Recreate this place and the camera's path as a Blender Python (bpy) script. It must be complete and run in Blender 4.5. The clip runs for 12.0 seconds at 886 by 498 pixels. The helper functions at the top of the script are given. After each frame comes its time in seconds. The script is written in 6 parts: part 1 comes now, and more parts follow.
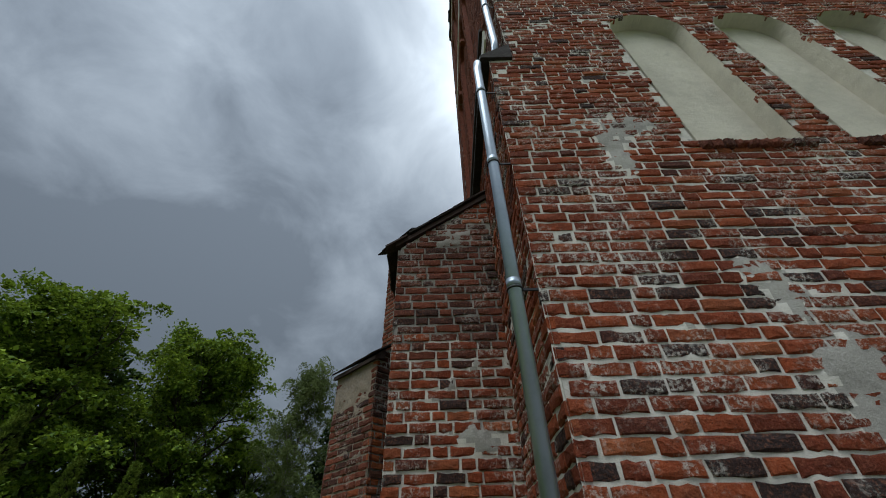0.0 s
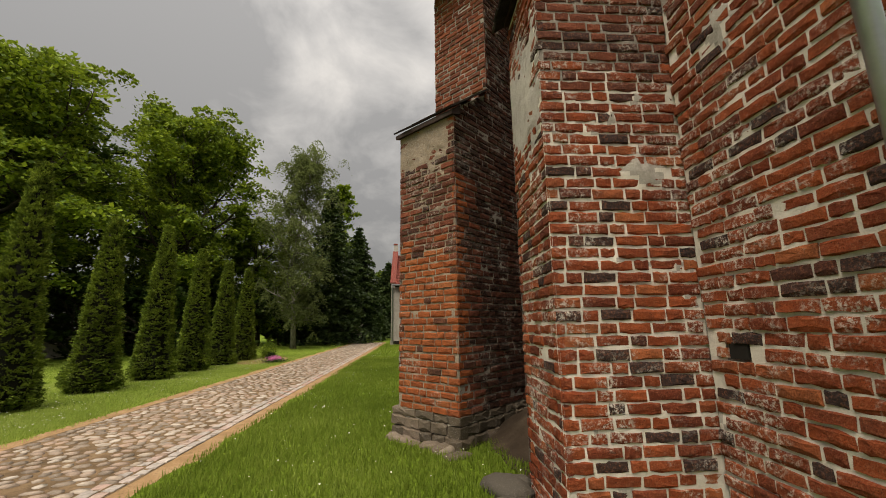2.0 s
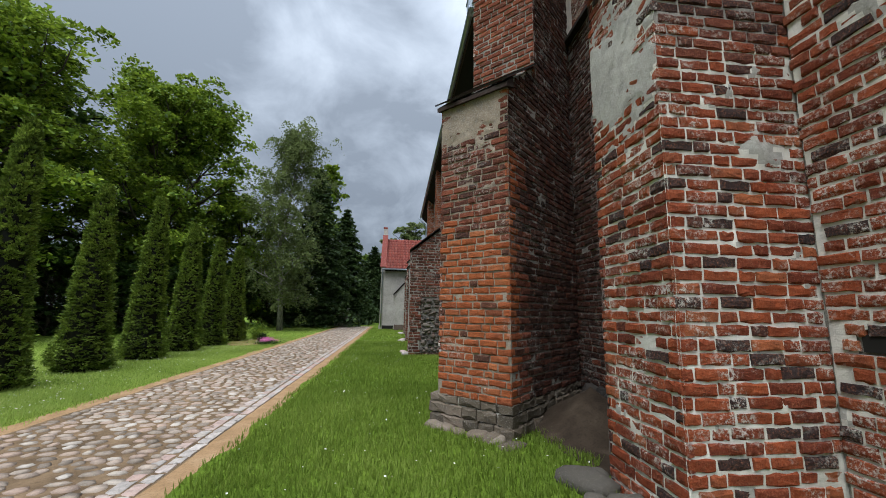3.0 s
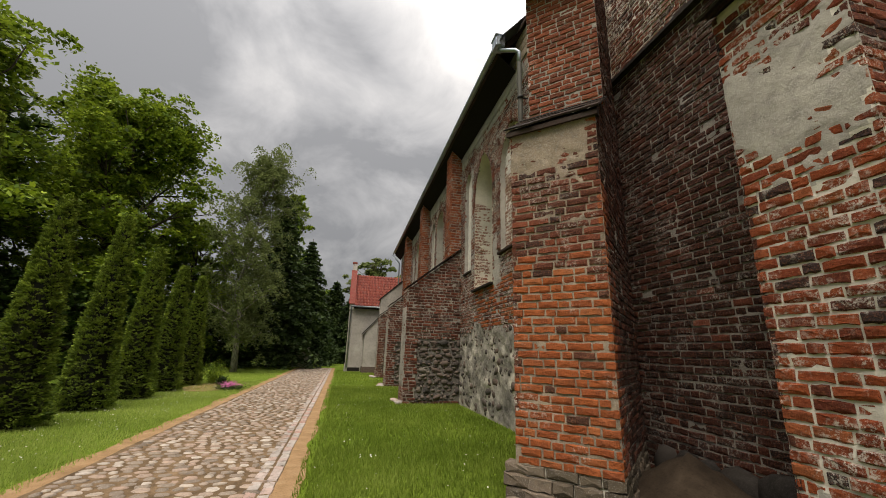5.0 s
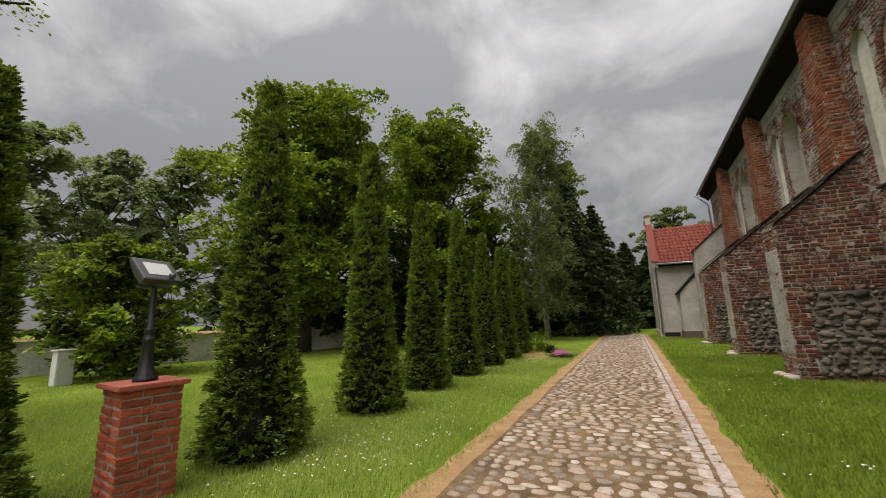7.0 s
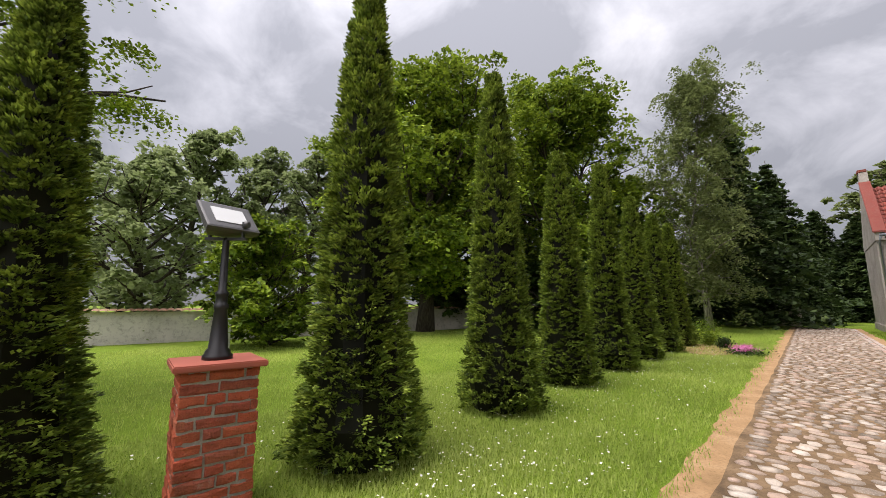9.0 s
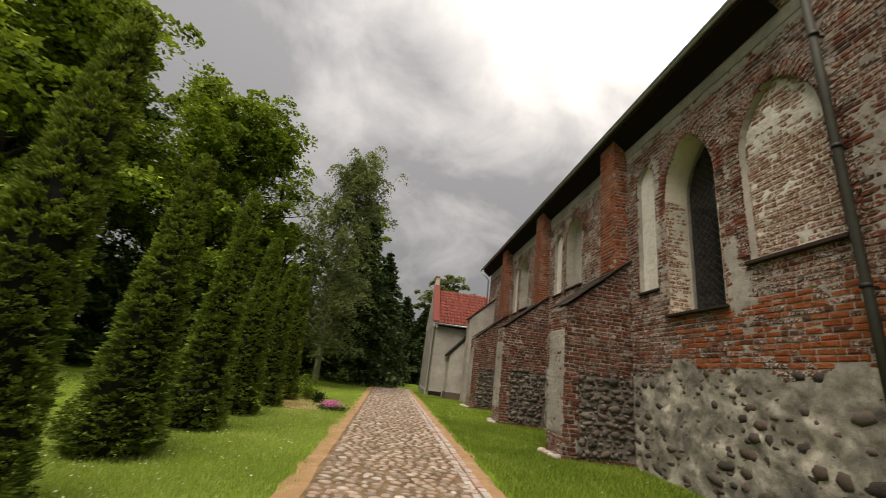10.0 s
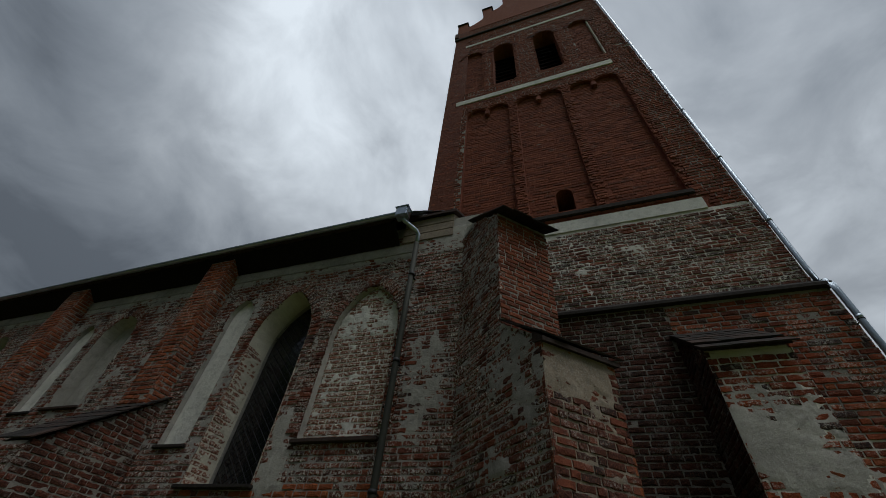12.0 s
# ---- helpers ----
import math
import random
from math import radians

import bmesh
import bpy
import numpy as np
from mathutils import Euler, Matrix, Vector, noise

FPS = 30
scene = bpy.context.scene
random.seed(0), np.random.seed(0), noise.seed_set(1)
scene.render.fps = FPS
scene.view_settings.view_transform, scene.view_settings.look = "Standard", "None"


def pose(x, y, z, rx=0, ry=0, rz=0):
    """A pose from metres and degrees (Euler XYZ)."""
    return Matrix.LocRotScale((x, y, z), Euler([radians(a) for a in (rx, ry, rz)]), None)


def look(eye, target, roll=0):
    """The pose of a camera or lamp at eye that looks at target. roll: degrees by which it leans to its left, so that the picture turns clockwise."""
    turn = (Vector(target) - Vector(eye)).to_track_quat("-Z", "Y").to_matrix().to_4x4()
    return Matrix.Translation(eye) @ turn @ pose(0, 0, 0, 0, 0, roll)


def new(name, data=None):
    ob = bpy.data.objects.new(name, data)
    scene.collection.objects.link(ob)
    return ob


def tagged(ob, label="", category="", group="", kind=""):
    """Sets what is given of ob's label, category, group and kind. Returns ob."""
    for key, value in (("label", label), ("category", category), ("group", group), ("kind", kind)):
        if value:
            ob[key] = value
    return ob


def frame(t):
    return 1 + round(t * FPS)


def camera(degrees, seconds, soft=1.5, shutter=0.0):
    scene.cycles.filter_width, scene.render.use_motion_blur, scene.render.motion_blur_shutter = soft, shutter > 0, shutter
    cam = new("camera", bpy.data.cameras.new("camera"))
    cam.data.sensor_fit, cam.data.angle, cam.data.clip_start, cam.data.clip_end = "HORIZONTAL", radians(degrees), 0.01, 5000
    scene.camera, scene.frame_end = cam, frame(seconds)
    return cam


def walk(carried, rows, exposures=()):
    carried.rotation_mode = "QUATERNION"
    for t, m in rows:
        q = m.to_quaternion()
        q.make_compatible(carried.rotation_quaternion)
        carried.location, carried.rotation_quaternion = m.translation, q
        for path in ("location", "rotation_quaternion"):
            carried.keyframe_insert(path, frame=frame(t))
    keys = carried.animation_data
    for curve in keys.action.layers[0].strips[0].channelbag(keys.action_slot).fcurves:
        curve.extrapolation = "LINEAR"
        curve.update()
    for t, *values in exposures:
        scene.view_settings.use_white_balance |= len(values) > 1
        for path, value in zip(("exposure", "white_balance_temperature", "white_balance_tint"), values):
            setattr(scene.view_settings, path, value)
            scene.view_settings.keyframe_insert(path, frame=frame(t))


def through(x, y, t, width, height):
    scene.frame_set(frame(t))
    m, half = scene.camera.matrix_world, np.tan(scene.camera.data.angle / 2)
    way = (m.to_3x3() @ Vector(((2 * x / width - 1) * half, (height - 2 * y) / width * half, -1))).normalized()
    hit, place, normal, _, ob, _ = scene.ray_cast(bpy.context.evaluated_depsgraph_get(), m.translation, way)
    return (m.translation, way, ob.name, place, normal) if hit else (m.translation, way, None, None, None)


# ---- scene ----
cam = camera(97.7, 12.0, soft=0.65, shutter=0.12)
METRES, EYE, TILT, LEAN, TURN = 9.6, 1.8, 0.0, 0.0, -0.2
ROWS = [
    (0.0, 0.0, 0.0, 0.0, 1.0, 40.51, 1.18),
    (0.5, -0.0416, 0.0184, -0.0075, 1.73, 32.58, 0.42),
    (1.0, -0.08, 0.0336, -0.0171, 0.8, 24.51, 0.04),
    (1.5, -0.118, 0.0463, -0.0242, -1.78, 16.44, 0.33),
    (2.0, -0.158, 0.0686, -0.0299, -3.09, 10.99, 0.78),
    (2.5, -0.2045, 0.0884, -0.0332, -4.48, 9.08, 0.06),
    (3.0, -0.2487, 0.1083, -0.0329, -6.31, 9.01, -0.8),
    (5.0, -0.3922, 0.2085, -0.0257, -13.36, 14.86, -1.71),
    (5.5, -0.4254, 0.2308, -0.0246, -11.21, 15.03, -1.21),
    (6.0, -0.4588, 0.2547, -0.0272, -1.9, 13.93, -0.68),
    (6.5, -0.4933, 0.2825, -0.0249, 11.66, 11.99, 0.27),
    (7.0, -0.5297, 0.3082, -0.0257, 26.45, 10.18, 1.67),
    (9.0, -0.6401, 0.437, -0.037, 43.92, 8.08, 0.17),
    (9.5, -0.6353, 0.4807, -0.0334, 18.33, 11.05, -3.2),
    (10.0, -0.6322, 0.5186, -0.0269, -6.85, 17.61, -7.07),
    (10.5, -0.628, 0.5508, -0.0166, -28.2, 26.65, -9.8),
    (11.0, -0.6179, 0.5813, -0.0025, -47.48, 35.13, -9.47),
    (11.5, -0.6206, 0.6085, 0.0051, -62.37, 40.82, -6.9),
    (12.0, -0.6184, 0.6319, 0.0089, -71.37, 44.94, -4.58),
]
walk(cam, [(t, pose(0, 0, EYE, TILT, LEAN, TURN) @ pose(METRES * x, METRES * y, METRES * z, 90 + pitch, roll, yaw)) for t, x, y, z, yaw, pitch, roll in ROWS],
     exposures=[(0.0, -0.95, 5750, 4), (0.5, -0.78, 5750, 5), (0.9, -0.62, 5700, 6), (1.4, -0.28, 6500, 8), (2.0, 0.05, 7700, 11), (2.5, 0.15, 7200, 11), (3.2, 0.15, 5600, 6),
                (4.8, 0.05, 6900, 12), (5.5, 0.0, 7800, 12), (7.2, 0.03, 7050, 13), (8.8, 0.55, 6650, 17), (9.3, 0.36, 7000, 17), (10.0, 0.03, 7600, 13), (10.6, -0.2, 7200, 11),
                (11.2, -1.15, 6100, 8), (12.0, -1.65, 5950, 6)])

# ---- world and sun ----
SUN_FROM = Vector((-0.26, -0.36, 0.89)).normalized()


def make_world():
    w = bpy.data.worlds.new("overcast_sky")
    scene.world = w
    w.use_nodes = True
    nt = w.node_tree
    nt.nodes.clear()
    N, L = nt.nodes.new, nt.links.new
    out, bg = N("ShaderNodeOutputWorld"), N("ShaderNodeBackground")
    sky = N("ShaderNodeTexSky")
    sky.sky_type, sky.sun_disc = "NISHITA", False
    sky.sun_elevation, sky.sun_rotation = math.asin(SUN_FROM.z), math.atan2(SUN_FROM.x, SUN_FROM.y)
    sky_dim = N("ShaderNodeVectorMath")
    sky_dim.operation = "SCALE"
    sky_dim.inputs["Scale"].default_value = 0.10
    L(sky.outputs[0], sky_dim.inputs[0])
    tc, sep = N("ShaderNodeTexCoord"), N("ShaderNodeSeparateXYZ")
    L(tc.outputs["Generated"], sep.inputs[0])

    def m(op, a, b):
        n = N("ShaderNodeMath")
        n.operation = op
        for i, v in enumerate((a, b)):
            if isinstance(v, (int, float)):
                n.inputs[i].default_value = v
            else:
                L(v, n.inputs[i])
        return n.outputs[0]

    depth = m("ADD", m("MAXIMUM", sep.outputs[2], 0.0), 0.55)
    comb = N("ShaderNodeCombineXYZ")
    L(m("DIVIDE", sep.outputs[0], depth), comb.inputs[0])
    L(m("DIVIDE", sep.outputs[1], depth), comb.inputs[1])
    comb.inputs[2].default_value = 3.7
    big, fine = N("ShaderNodeTexNoise"), N("ShaderNodeTexNoise")
    for n, s, d, r, dist in ((big, 1.9, 4.0, 0.5, 0.35), (fine, 5.0, 9.0, 0.58, 0.4)):
        n.inputs["Scale"].default_value, n.inputs["Detail"].default_value = s, d
        n.inputs["Roughness"].default_value, n.inputs["Distortion"].default_value = r, dist
        L(comb.outputs[0], n.inputs["Vector"])
    mixed = m("ADD", m("MULTIPLY", big.outputs["Fac"], 0.60), m("MULTIPLY", fine.outputs["Fac"], 0.40))
    # the brighter side of the cloud cover lies over the church
    side = m("ADD", m("ADD", m("MULTIPLY", sep.outputs[0], 0.15), m("MULTIPLY", sep.outputs[1], -0.10)), m("SUBTRACT", m("MULTIPLY", sep.outputs[2], 0.13), 0.055))
    ramp = N("ShaderNodeValToRGB")
    cr = ramp.color_ramp
    cr.elements[0].position, cr.elements[0].color = 0.36, (0.20, 0.212, 0.232, 1)
    cr.elements[1].position, cr.elements[1].color = 0.80, (1.12, 1.13, 1.145, 1)
    for pos, col in ((0.44, (0.30, 0.315, 0.34, 1)), (0.53, (0.42, 0.435, 0.46, 1)), (0.64, (0.62, 0.63, 0.65, 1))):
        e = cr.elements.new(pos)
        e.color = col
    # thin cloud high over the nave
    dot = N("ShaderNodeVectorMath")
    dot.operation = "DOT_PRODUCT"
    L(tc.outputs["Generated"], dot.inputs[0])
    dot.inputs[1].default_value = (0.25, 0.46, 0.852)
    thin = m("MULTIPLY", m("MAXIMUM", m("SUBTRACT", dot.outputs["Value"], 0.90), 0.0), 2.4)
    L(m("ADD", m("ADD", mixed, side), thin), ramp.inputs[0])
    mix = N("ShaderNodeMix")
    mix.data_type = "RGBA"
    mix.inputs[0].default_value = 0.93
    L(sky_dim.outputs[0], mix.inputs[6])
    L(ramp.outputs[0], mix.inputs[7])
    # an overcast sky is brighter overhead than at the horizon
    zen = N("ShaderNodeVectorMath")
    zen.operation = "SCALE"
    L(mix.outputs[2], zen.inputs[0])
    L(m("ADD", m("MULTIPLY", m("MAXIMUM", sep.outputs[2], 0.0), 1.25), 0.70), zen.inputs["Scale"])
    L(zen.outputs[0], bg.inputs[0])
    bg.inputs[1].default_value = 1.32
    L(bg.outputs[0], out.inputs[0])


make_world()
sun_data = bpy.data.lights.new("sun", "SUN")
sun_data.energy, sun_data.angle, sun_data.color = 4.1, radians(40), (1.0, 0.96, 0.90)
sun = new("sun", sun_data)
sun.matrix_world = look(SUN_FROM * 60, (0, 0, 0))


# ---- materials ----
class Nodes:
    """A small builder for node materials."""

    def __init__(self, name, roughness=0.9, metallic=0.0):
        self.mat = bpy.data.materials.new(name)
        self.mat.use_nodes = True
        self.nt = self.mat.node_tree
        self.bsdf = self.nt.nodes["Principled BSDF"]
        self.out = self.nt.nodes["Material Output"]
        self.bsdf.inputs["Roughness"].default_value = roughness
        self.bsdf.inputs["Metallic"].default_value = metallic
        if roughness >= 0.8 and metallic == 0.0:
            self.bsdf.inputs["Specular IOR Level"].default_value = 0.12
        self.tc = self.n("ShaderNodeTexCoord")
        self.geo = self.n("ShaderNodeNewGeometry")

    def n(self, kind):
        return self.nt.nodes.new(kind)

    def link(self, a, b):
        self.nt.links.new(a, b)

    def set(self, sock, v):
        if isinstance(v, (int, float, tuple)):
            sock.default_value = v
        else:
            self.link(v, sock)

    def noise(self, scale, detail=4.0, rough=0.55, dist=0.0, where=None):
        t = self.n("ShaderNodeTexNoise")
        t.inputs["Scale"].default_value, t.inputs["Detail"].default_value = scale, detail
        t.inputs["Roughness"].default_value, t.inputs["Distortion"].default_value = rough, dist
        self.link(where or self.geo.outputs["Position"], t.inputs["Vector"])
        return t.outputs["Fac"]

    def ramp(self, fac, stops):
        r = self.n("ShaderNodeValToRGB")
        el = r.color_ramp.elements
        el[0].position, el[0].color = stops[0][0], (*stops[0][1], 1)
        el[1].position, el[1].color = stops[-1][0], (*stops[-1][1], 1)
        for p, c in stops[1:-1]:
            el.new(p).color = (*c, 1)
        self.set(r.inputs[0], fac)
        return r.outputs[0]

    def step(self, fac, lo, hi):
        r = self.n("ShaderNodeMapRange")
        r.inputs[1].default_value, r.inputs[2].default_value = lo, hi
        self.set(r.inputs[0], fac)
        return r.outputs[0]

    def math(self, op, a, b):
        m = self.n("ShaderNodeMath")
        m.operation = op
        self.set(m.inputs[0], a)
        self.set(m.inputs[1], b)
        return m.outputs[0]

    def mix(self, fac, a, b, kind="MIX"):
        m = self.n("ShaderNodeMix")
        m.data_type, m.blend_type = "RGBA", kind
        self.set(m.inputs[0], fac)
        self.set(m.inputs[6], (*a, 1) if isinstance(a, tuple) else a)
        self.set(m.inputs[7], (*b, 1) if isinstance(b, tuple) else b)
        return m.outputs[2]

    def rand(self):
        """One random number a piece, whether it is an object or an island of a joined mesh."""
        o = self.n("ShaderNodeObjectInfo")
        return self.math("FRACT", self.math("ADD", o.outputs["Random"], self.geo.outputs["Random Per Island"]), 0.0)

    def color(self, c):
        self.set(self.bsdf.inputs["Base Color"], (*c, 1) if isinstance(c, tuple) else c)

    def bump(self, height, strength=0.4, distance=0.01):
        b = self.n("ShaderNodeBump")
        b.inputs["Strength"].default_value, b.inputs["Distance"].default_value = strength, distance
        self.link(height, b.inputs["Height"])
        self.link(b.outputs[0], self.bsdf.inputs["Normal"])


def brick_material(name, tones, lime=0.5, lime_amount=0.30, rough=0.9, lime_colour=(0.5, 0.47, 0.42)):
    m = Nodes(name, rough)
    base = m.ramp(m.rand(), tones)
    mottle = m.noise(9.0, 6, 0.65)
    base = m.mix(m.step(mottle, 0.35, 0.75), base, m.mix(0.55, base, (0.05, 0.02, 0.015)))
    fine = m.noise(55.0, 5, 0.7)
    base = m.mix(m.step(fine, 0.5, 0.75), base, m.mix(0.5, base, (0.42, 0.17, 0.09)))
    base = m.mix(m.math("MULTIPLY", m.step(m.noise(130.0, 4, 0.7), 0.56, 0.66), 0.7), base, (0.02, 0.012, 0.010))
    patch = m.math("MULTIPLY", m.step(m.noise(2.1, 6, 0.65, 0.6), lime, lime + 0.10), m.step(m.noise(30.0, 7, 0.8), 0.50, 0.57))
    base = m.mix(m.math("MULTIPLY", patch, lime_amount), base, lime_colour)
    m.color(base)
    m.bump(m.math("ADD", m.noise(38.0, 6, 0.7), m.math("MULTIPLY", mottle, 1.5)), 0.9, 0.016)
    return m.mat


RED_TONES = [(0.0, (0.030, 0.024, 0.025)), (0.09, (0.040, 0.027, 0.025)), (0.13, (0.120, 0.027, 0.014)), (0.4, (0.225, 0.048, 0.018)),
             (0.65, (0.285, 0.066, 0.023)), (0.85, (0.165, 0.036, 0.017)), (1.0, (0.33, 0.100, 0.038))]
ORANGE_TONES = [(0.0, (0.07, 0.035, 0.025)), (0.06, (0.10, 0.04, 0.025)), (0.1, (0.27, 0.068, 0.022)), (0.5, (0.33, 0.092, 0.030)),
                (0.8, (0.25, 0.066, 0.025)), (1.0, (0.36, 0.12, 0.045))]
DARK_TONES = [(0.0, (0.028, 0.022, 0.022)), (0.2, (0.075, 0.029, 0.021)), (0.6, (0.13, 0.039, 0.024)), (1.0, (0.19, 0.055, 0.030))]
# near-black brick: soot plus the shade of the recess, both in the colour
SHADED_SOOT_TONES = [(0.0, (0.012, 0.011, 0.011)), (0.3, (0.026, 0.014, 0.012)), (0.7, (0.045, 0.018, 0.014)), (1.0, (0.075, 0.024, 0.016))]
TOWER_TONES = [(0.0, (0.11, 0.038, 0.024)), (0.5, (0.19, 0.052, 0.028)), (1.0, (0.25, 0.075, 0.038))]
M_BRICK = brick_material("old_red_brick", RED_TONES, 0.49, 0.8)
M_BRICK_ORANGE = brick_material("orange_brick", ORANGE_TONES, 0.55, 0.45)
M_BRICK_DARK = brick_material("sooty_brick", DARK_TONES, 0.52, 0.45)
M_BRICK_SHADED_SOOT = brick_material("shaded_sooty_brick", SHADED_SOOT_TONES, 0.50, 0.55, 0.9, (0.34, 0.32, 0.29))
M_BRICK_NAVE = brick_material("weathered_nave_brick", DARK_TONES, 0.42, 0.9, 0.9, (0.55, 0.525, 0.475))
M_BRICK_TOWER = brick_material("tower_brick", TOWER_TONES, 0.58, 0.35)
M_BRICK_WHITE = brick_material("limewashed_brick", [(0.0, (0.20, 0.075, 0.045)), (1.0, (0.26, 0.11, 0.07))], 0.28, 0.95, 0.9, (0.62, 0.59, 0.52))
M_BRICK_PIER = brick_material("weathered_pier_brick", [(0.0, (0.11, 0.034, 0.020)), (0.4, (0.23, 0.062, 0.026)), (1.0, (0.31, 0.090, 0.036))], 0.50, 0.55)
M_BRICK_BUTTRESS = brick_material("brown_buttress_brick", [(0.0, (0.022, 0.017, 0.015)), (0.3, (0.060, 0.024, 0.018)), (0.7, (0.105, 0.034, 0.023)), (1.0, (0.155, 0.050, 0.030))], 0.50, 0.5)
M_BRICK_NEW = brick_material("new_pillar_brick", [(0.0, (0.38, 0.075, 0.042)), (0.5, (0.46, 0.110, 0.055)), (0.8, (0.30, 0.070, 0.048)), (1.0, (0.42, 0.13, 0.075))], 0.60, 0.25, 0.8)


def plaster_material(name, a, b, c, scale=1.0, stain=0.5):
    m = Nodes(name, 0.95)
    col = m.ramp(m.noise(1.1 * scale, 6, 0.6, 0.4), [(0.30, a), (0.52, b), (0.70, c)])
    col = m.mix(m.math("MULTIPLY", m.step(m.noise(7.0 * scale, 7, 0.7, 0.3), 0.5, 0.72), stain), col, (0.10, 0.095, 0.09))
    col = m.mix(m.math("MULTIPLY", m.step(m.noise(60.0, 4, 0.7), 0.5, 0.75), 0.35), col, (0.62, 0.60, 0.55))
    m.color(col)
    m.bump(m.math("ADD", m.noise(75.0, 5, 0.75), m.math("MULTIPLY", m.noise(9.0, 5, 0.6), 2.0)), 0.6, 0.012)
    return m.mat


M_MORTAR = plaster_material("lime_mortar", (0.47, 0.44, 0.385), (0.61, 0.575, 0.51), (0.70, 0.665, 0.60), 1.0, 0.38)
M_MORTAR_DARK = plaster_material("sooty_mortar", (0.16, 0.145, 0.13), (0.25, 0.23, 0.20), (0.33, 0.30, 0.27), 1.0, 0.6)
M_MORTAR_DARKEST = plaster_material("darkest_mortar", (0.06, 0.054, 0.048), (0.12, 0.107, 0.094), (0.19, 0.172, 0.153), 1.0, 0.6)
M_PLASTER_GREY = plaster_material("grey_render", (0.20, 0.19, 0.175), (0.30, 0.28, 0.255), (0.38, 0.355, 0.32), 1.0, 0.5)
M_PLASTER_PALE = plaster_material("pale_grey_render", (0.26, 0.245, 0.215), (0.345, 0.325, 0.29), (0.43, 0.405, 0.36), 1.0, 0.45)
M_PLASTER_TAN = plaster_material("tan_render", (0.17, 0.135, 0.10), (0.25, 0.20, 0.15), (0.33, 0.27, 0.205), 2.0, 0.6)
M_RUBBLE = plaster_material("rubble_wall_mortar", (0.075, 0.069, 0.062), (0.27, 0.25, 0.215), (0.56, 0.52, 0.45), 2.2, 0.75)
M_PLASTER_CREAM = plaster_material("cream_render", (0.42, 0.39, 0.32), (0.56, 0.52, 0.43), (0.64, 0.60, 0.50), 0.8, 0.18)
M_PLASTER_WHITE = plaster_material("white_band_paint", (0.46, 0.45, 0.41), (0.60, 0.58, 0.53), (0.68, 0.66, 0.60), 1.0, 0.4)
M_HOUSE = plaster_material("house_render", (0.24, 0.225, 0.205), (0.33, 0.31, 0.285), (0.40, 0.38, 0.35), 0.9, 0.4)
M_GARDEN_WALL = plaster_material("garden_wall_render", (0.38, 0.36, 0.32), (0.5, 0.47, 0.43), (0.56, 0.53, 0.48), 1.0, 0.6)


def stone_material(name, tones, bump=0.6, speck=0.4):
    m = Nodes(name, 0.85)
    c = m.ramp(m.rand(), tones)
    c = m.mix(m.step(m.noise(14.0, 6, 0.7), 0.42, 0.7), c, m.mix(0.5, c, (0.06, 0.055, 0.05)))
    c = m.mix(m.math("MULTIPLY", m.step(m.noise(90.0, 3, 0.7), 0.55, 0.7), speck), c, (0.5, 0.47, 0.43))
    m.color(c)
    m.bump(m.noise(45.0, 6, 0.7), bump, 0.012)
    return m.mat


M_FIELDSTONE = stone_material("fieldstone", [(0.0, (0.035, 0.032, 0.030)), (0.35, (0.080, 0.066, 0.057)), (0.7, (0.105, 0.074, 0.060)), (1.0, (0.16, 0.138, 0.118))], 0.8, 0.2)
M_COBBLE = stone_material("cobblestone", [(0.0, (0.18, 0.145, 0.115)), (0.3, (0.27, 0.22, 0.175)), (0.55, (0.34, 0.245, 0.19)), (0.8, (0.36, 0.305, 0.25)), (1.0, (0.46, 0.41, 0.36))], 0.5)
M_FOOTING = stone_material("mossy_footing_stone", [(0.0, (0.055, 0.044, 0.030)), (0.4, (0.10, 0.078, 0.055)), (0.8, (0.15, 0.115, 0.085)), (1.0, (0.21, 0.175, 0.135))])
# near-black stone: the corner's deep shade is put into its colour
M_SHADED_STONE = stone_material("shaded_foundation_stone", [(0.0, (0.016, 0.014, 0.013)), (0.5, (0.028, 0.024, 0.021)), (1.0, (0.045, 0.038, 0.033))], 0.6, 0.06)
M_BOULDER = stone_material("lichened_boulder", [(0.0, (0.060, 0.053, 0.043)), (0.5, (0.090, 0.080, 0.065)), (1.0, (0.13, 0.118, 0.096))], 0.9, 0.2)
M_SETT = stone_material("border_sett", [(0.0, (0.30, 0.27, 0.25)), (0.5, (0.40, 0.36, 0.33)), (0.8, (0.36, 0.22, 0.18)), (1.0, (0.46, 0.43, 0.40))], 0.3)


def metal_material(name, colour, rough, metallic=1.0, grime=0.3):
    m = Nodes(name, rough, metallic)
    m.color(m.mix(m.math("MULTIPLY", m.step(m.noise(5.0, 6, 0.65), 0.45, 0.7), grime), colour, tuple(v * 0.4 for v in colour)))
    m.bsdf.inputs["Roughness"].default_value = rough
    m.bump(m.noise(30.0, 3), 0.08, 0.004)
    return m.mat


M_ZINC = metal_material("zinc_sheet", (0.36, 0.41, 0.47), 0.36, 0.75)
M_ZINC_MOSSY = metal_material("mossy_pipe_paint", (0.026, 0.027, 0.018), 0.75, 0.2, 0.6)
M_BLACK_METAL = metal_material("black_lamp_paint", (0.018, 0.018, 0.02), 0.42, 0.3, 0.2)
M_GREY_METAL = metal_material("grey_lamp_casting", (0.085, 0.085, 0.09), 0.5, 0.3, 0.2)


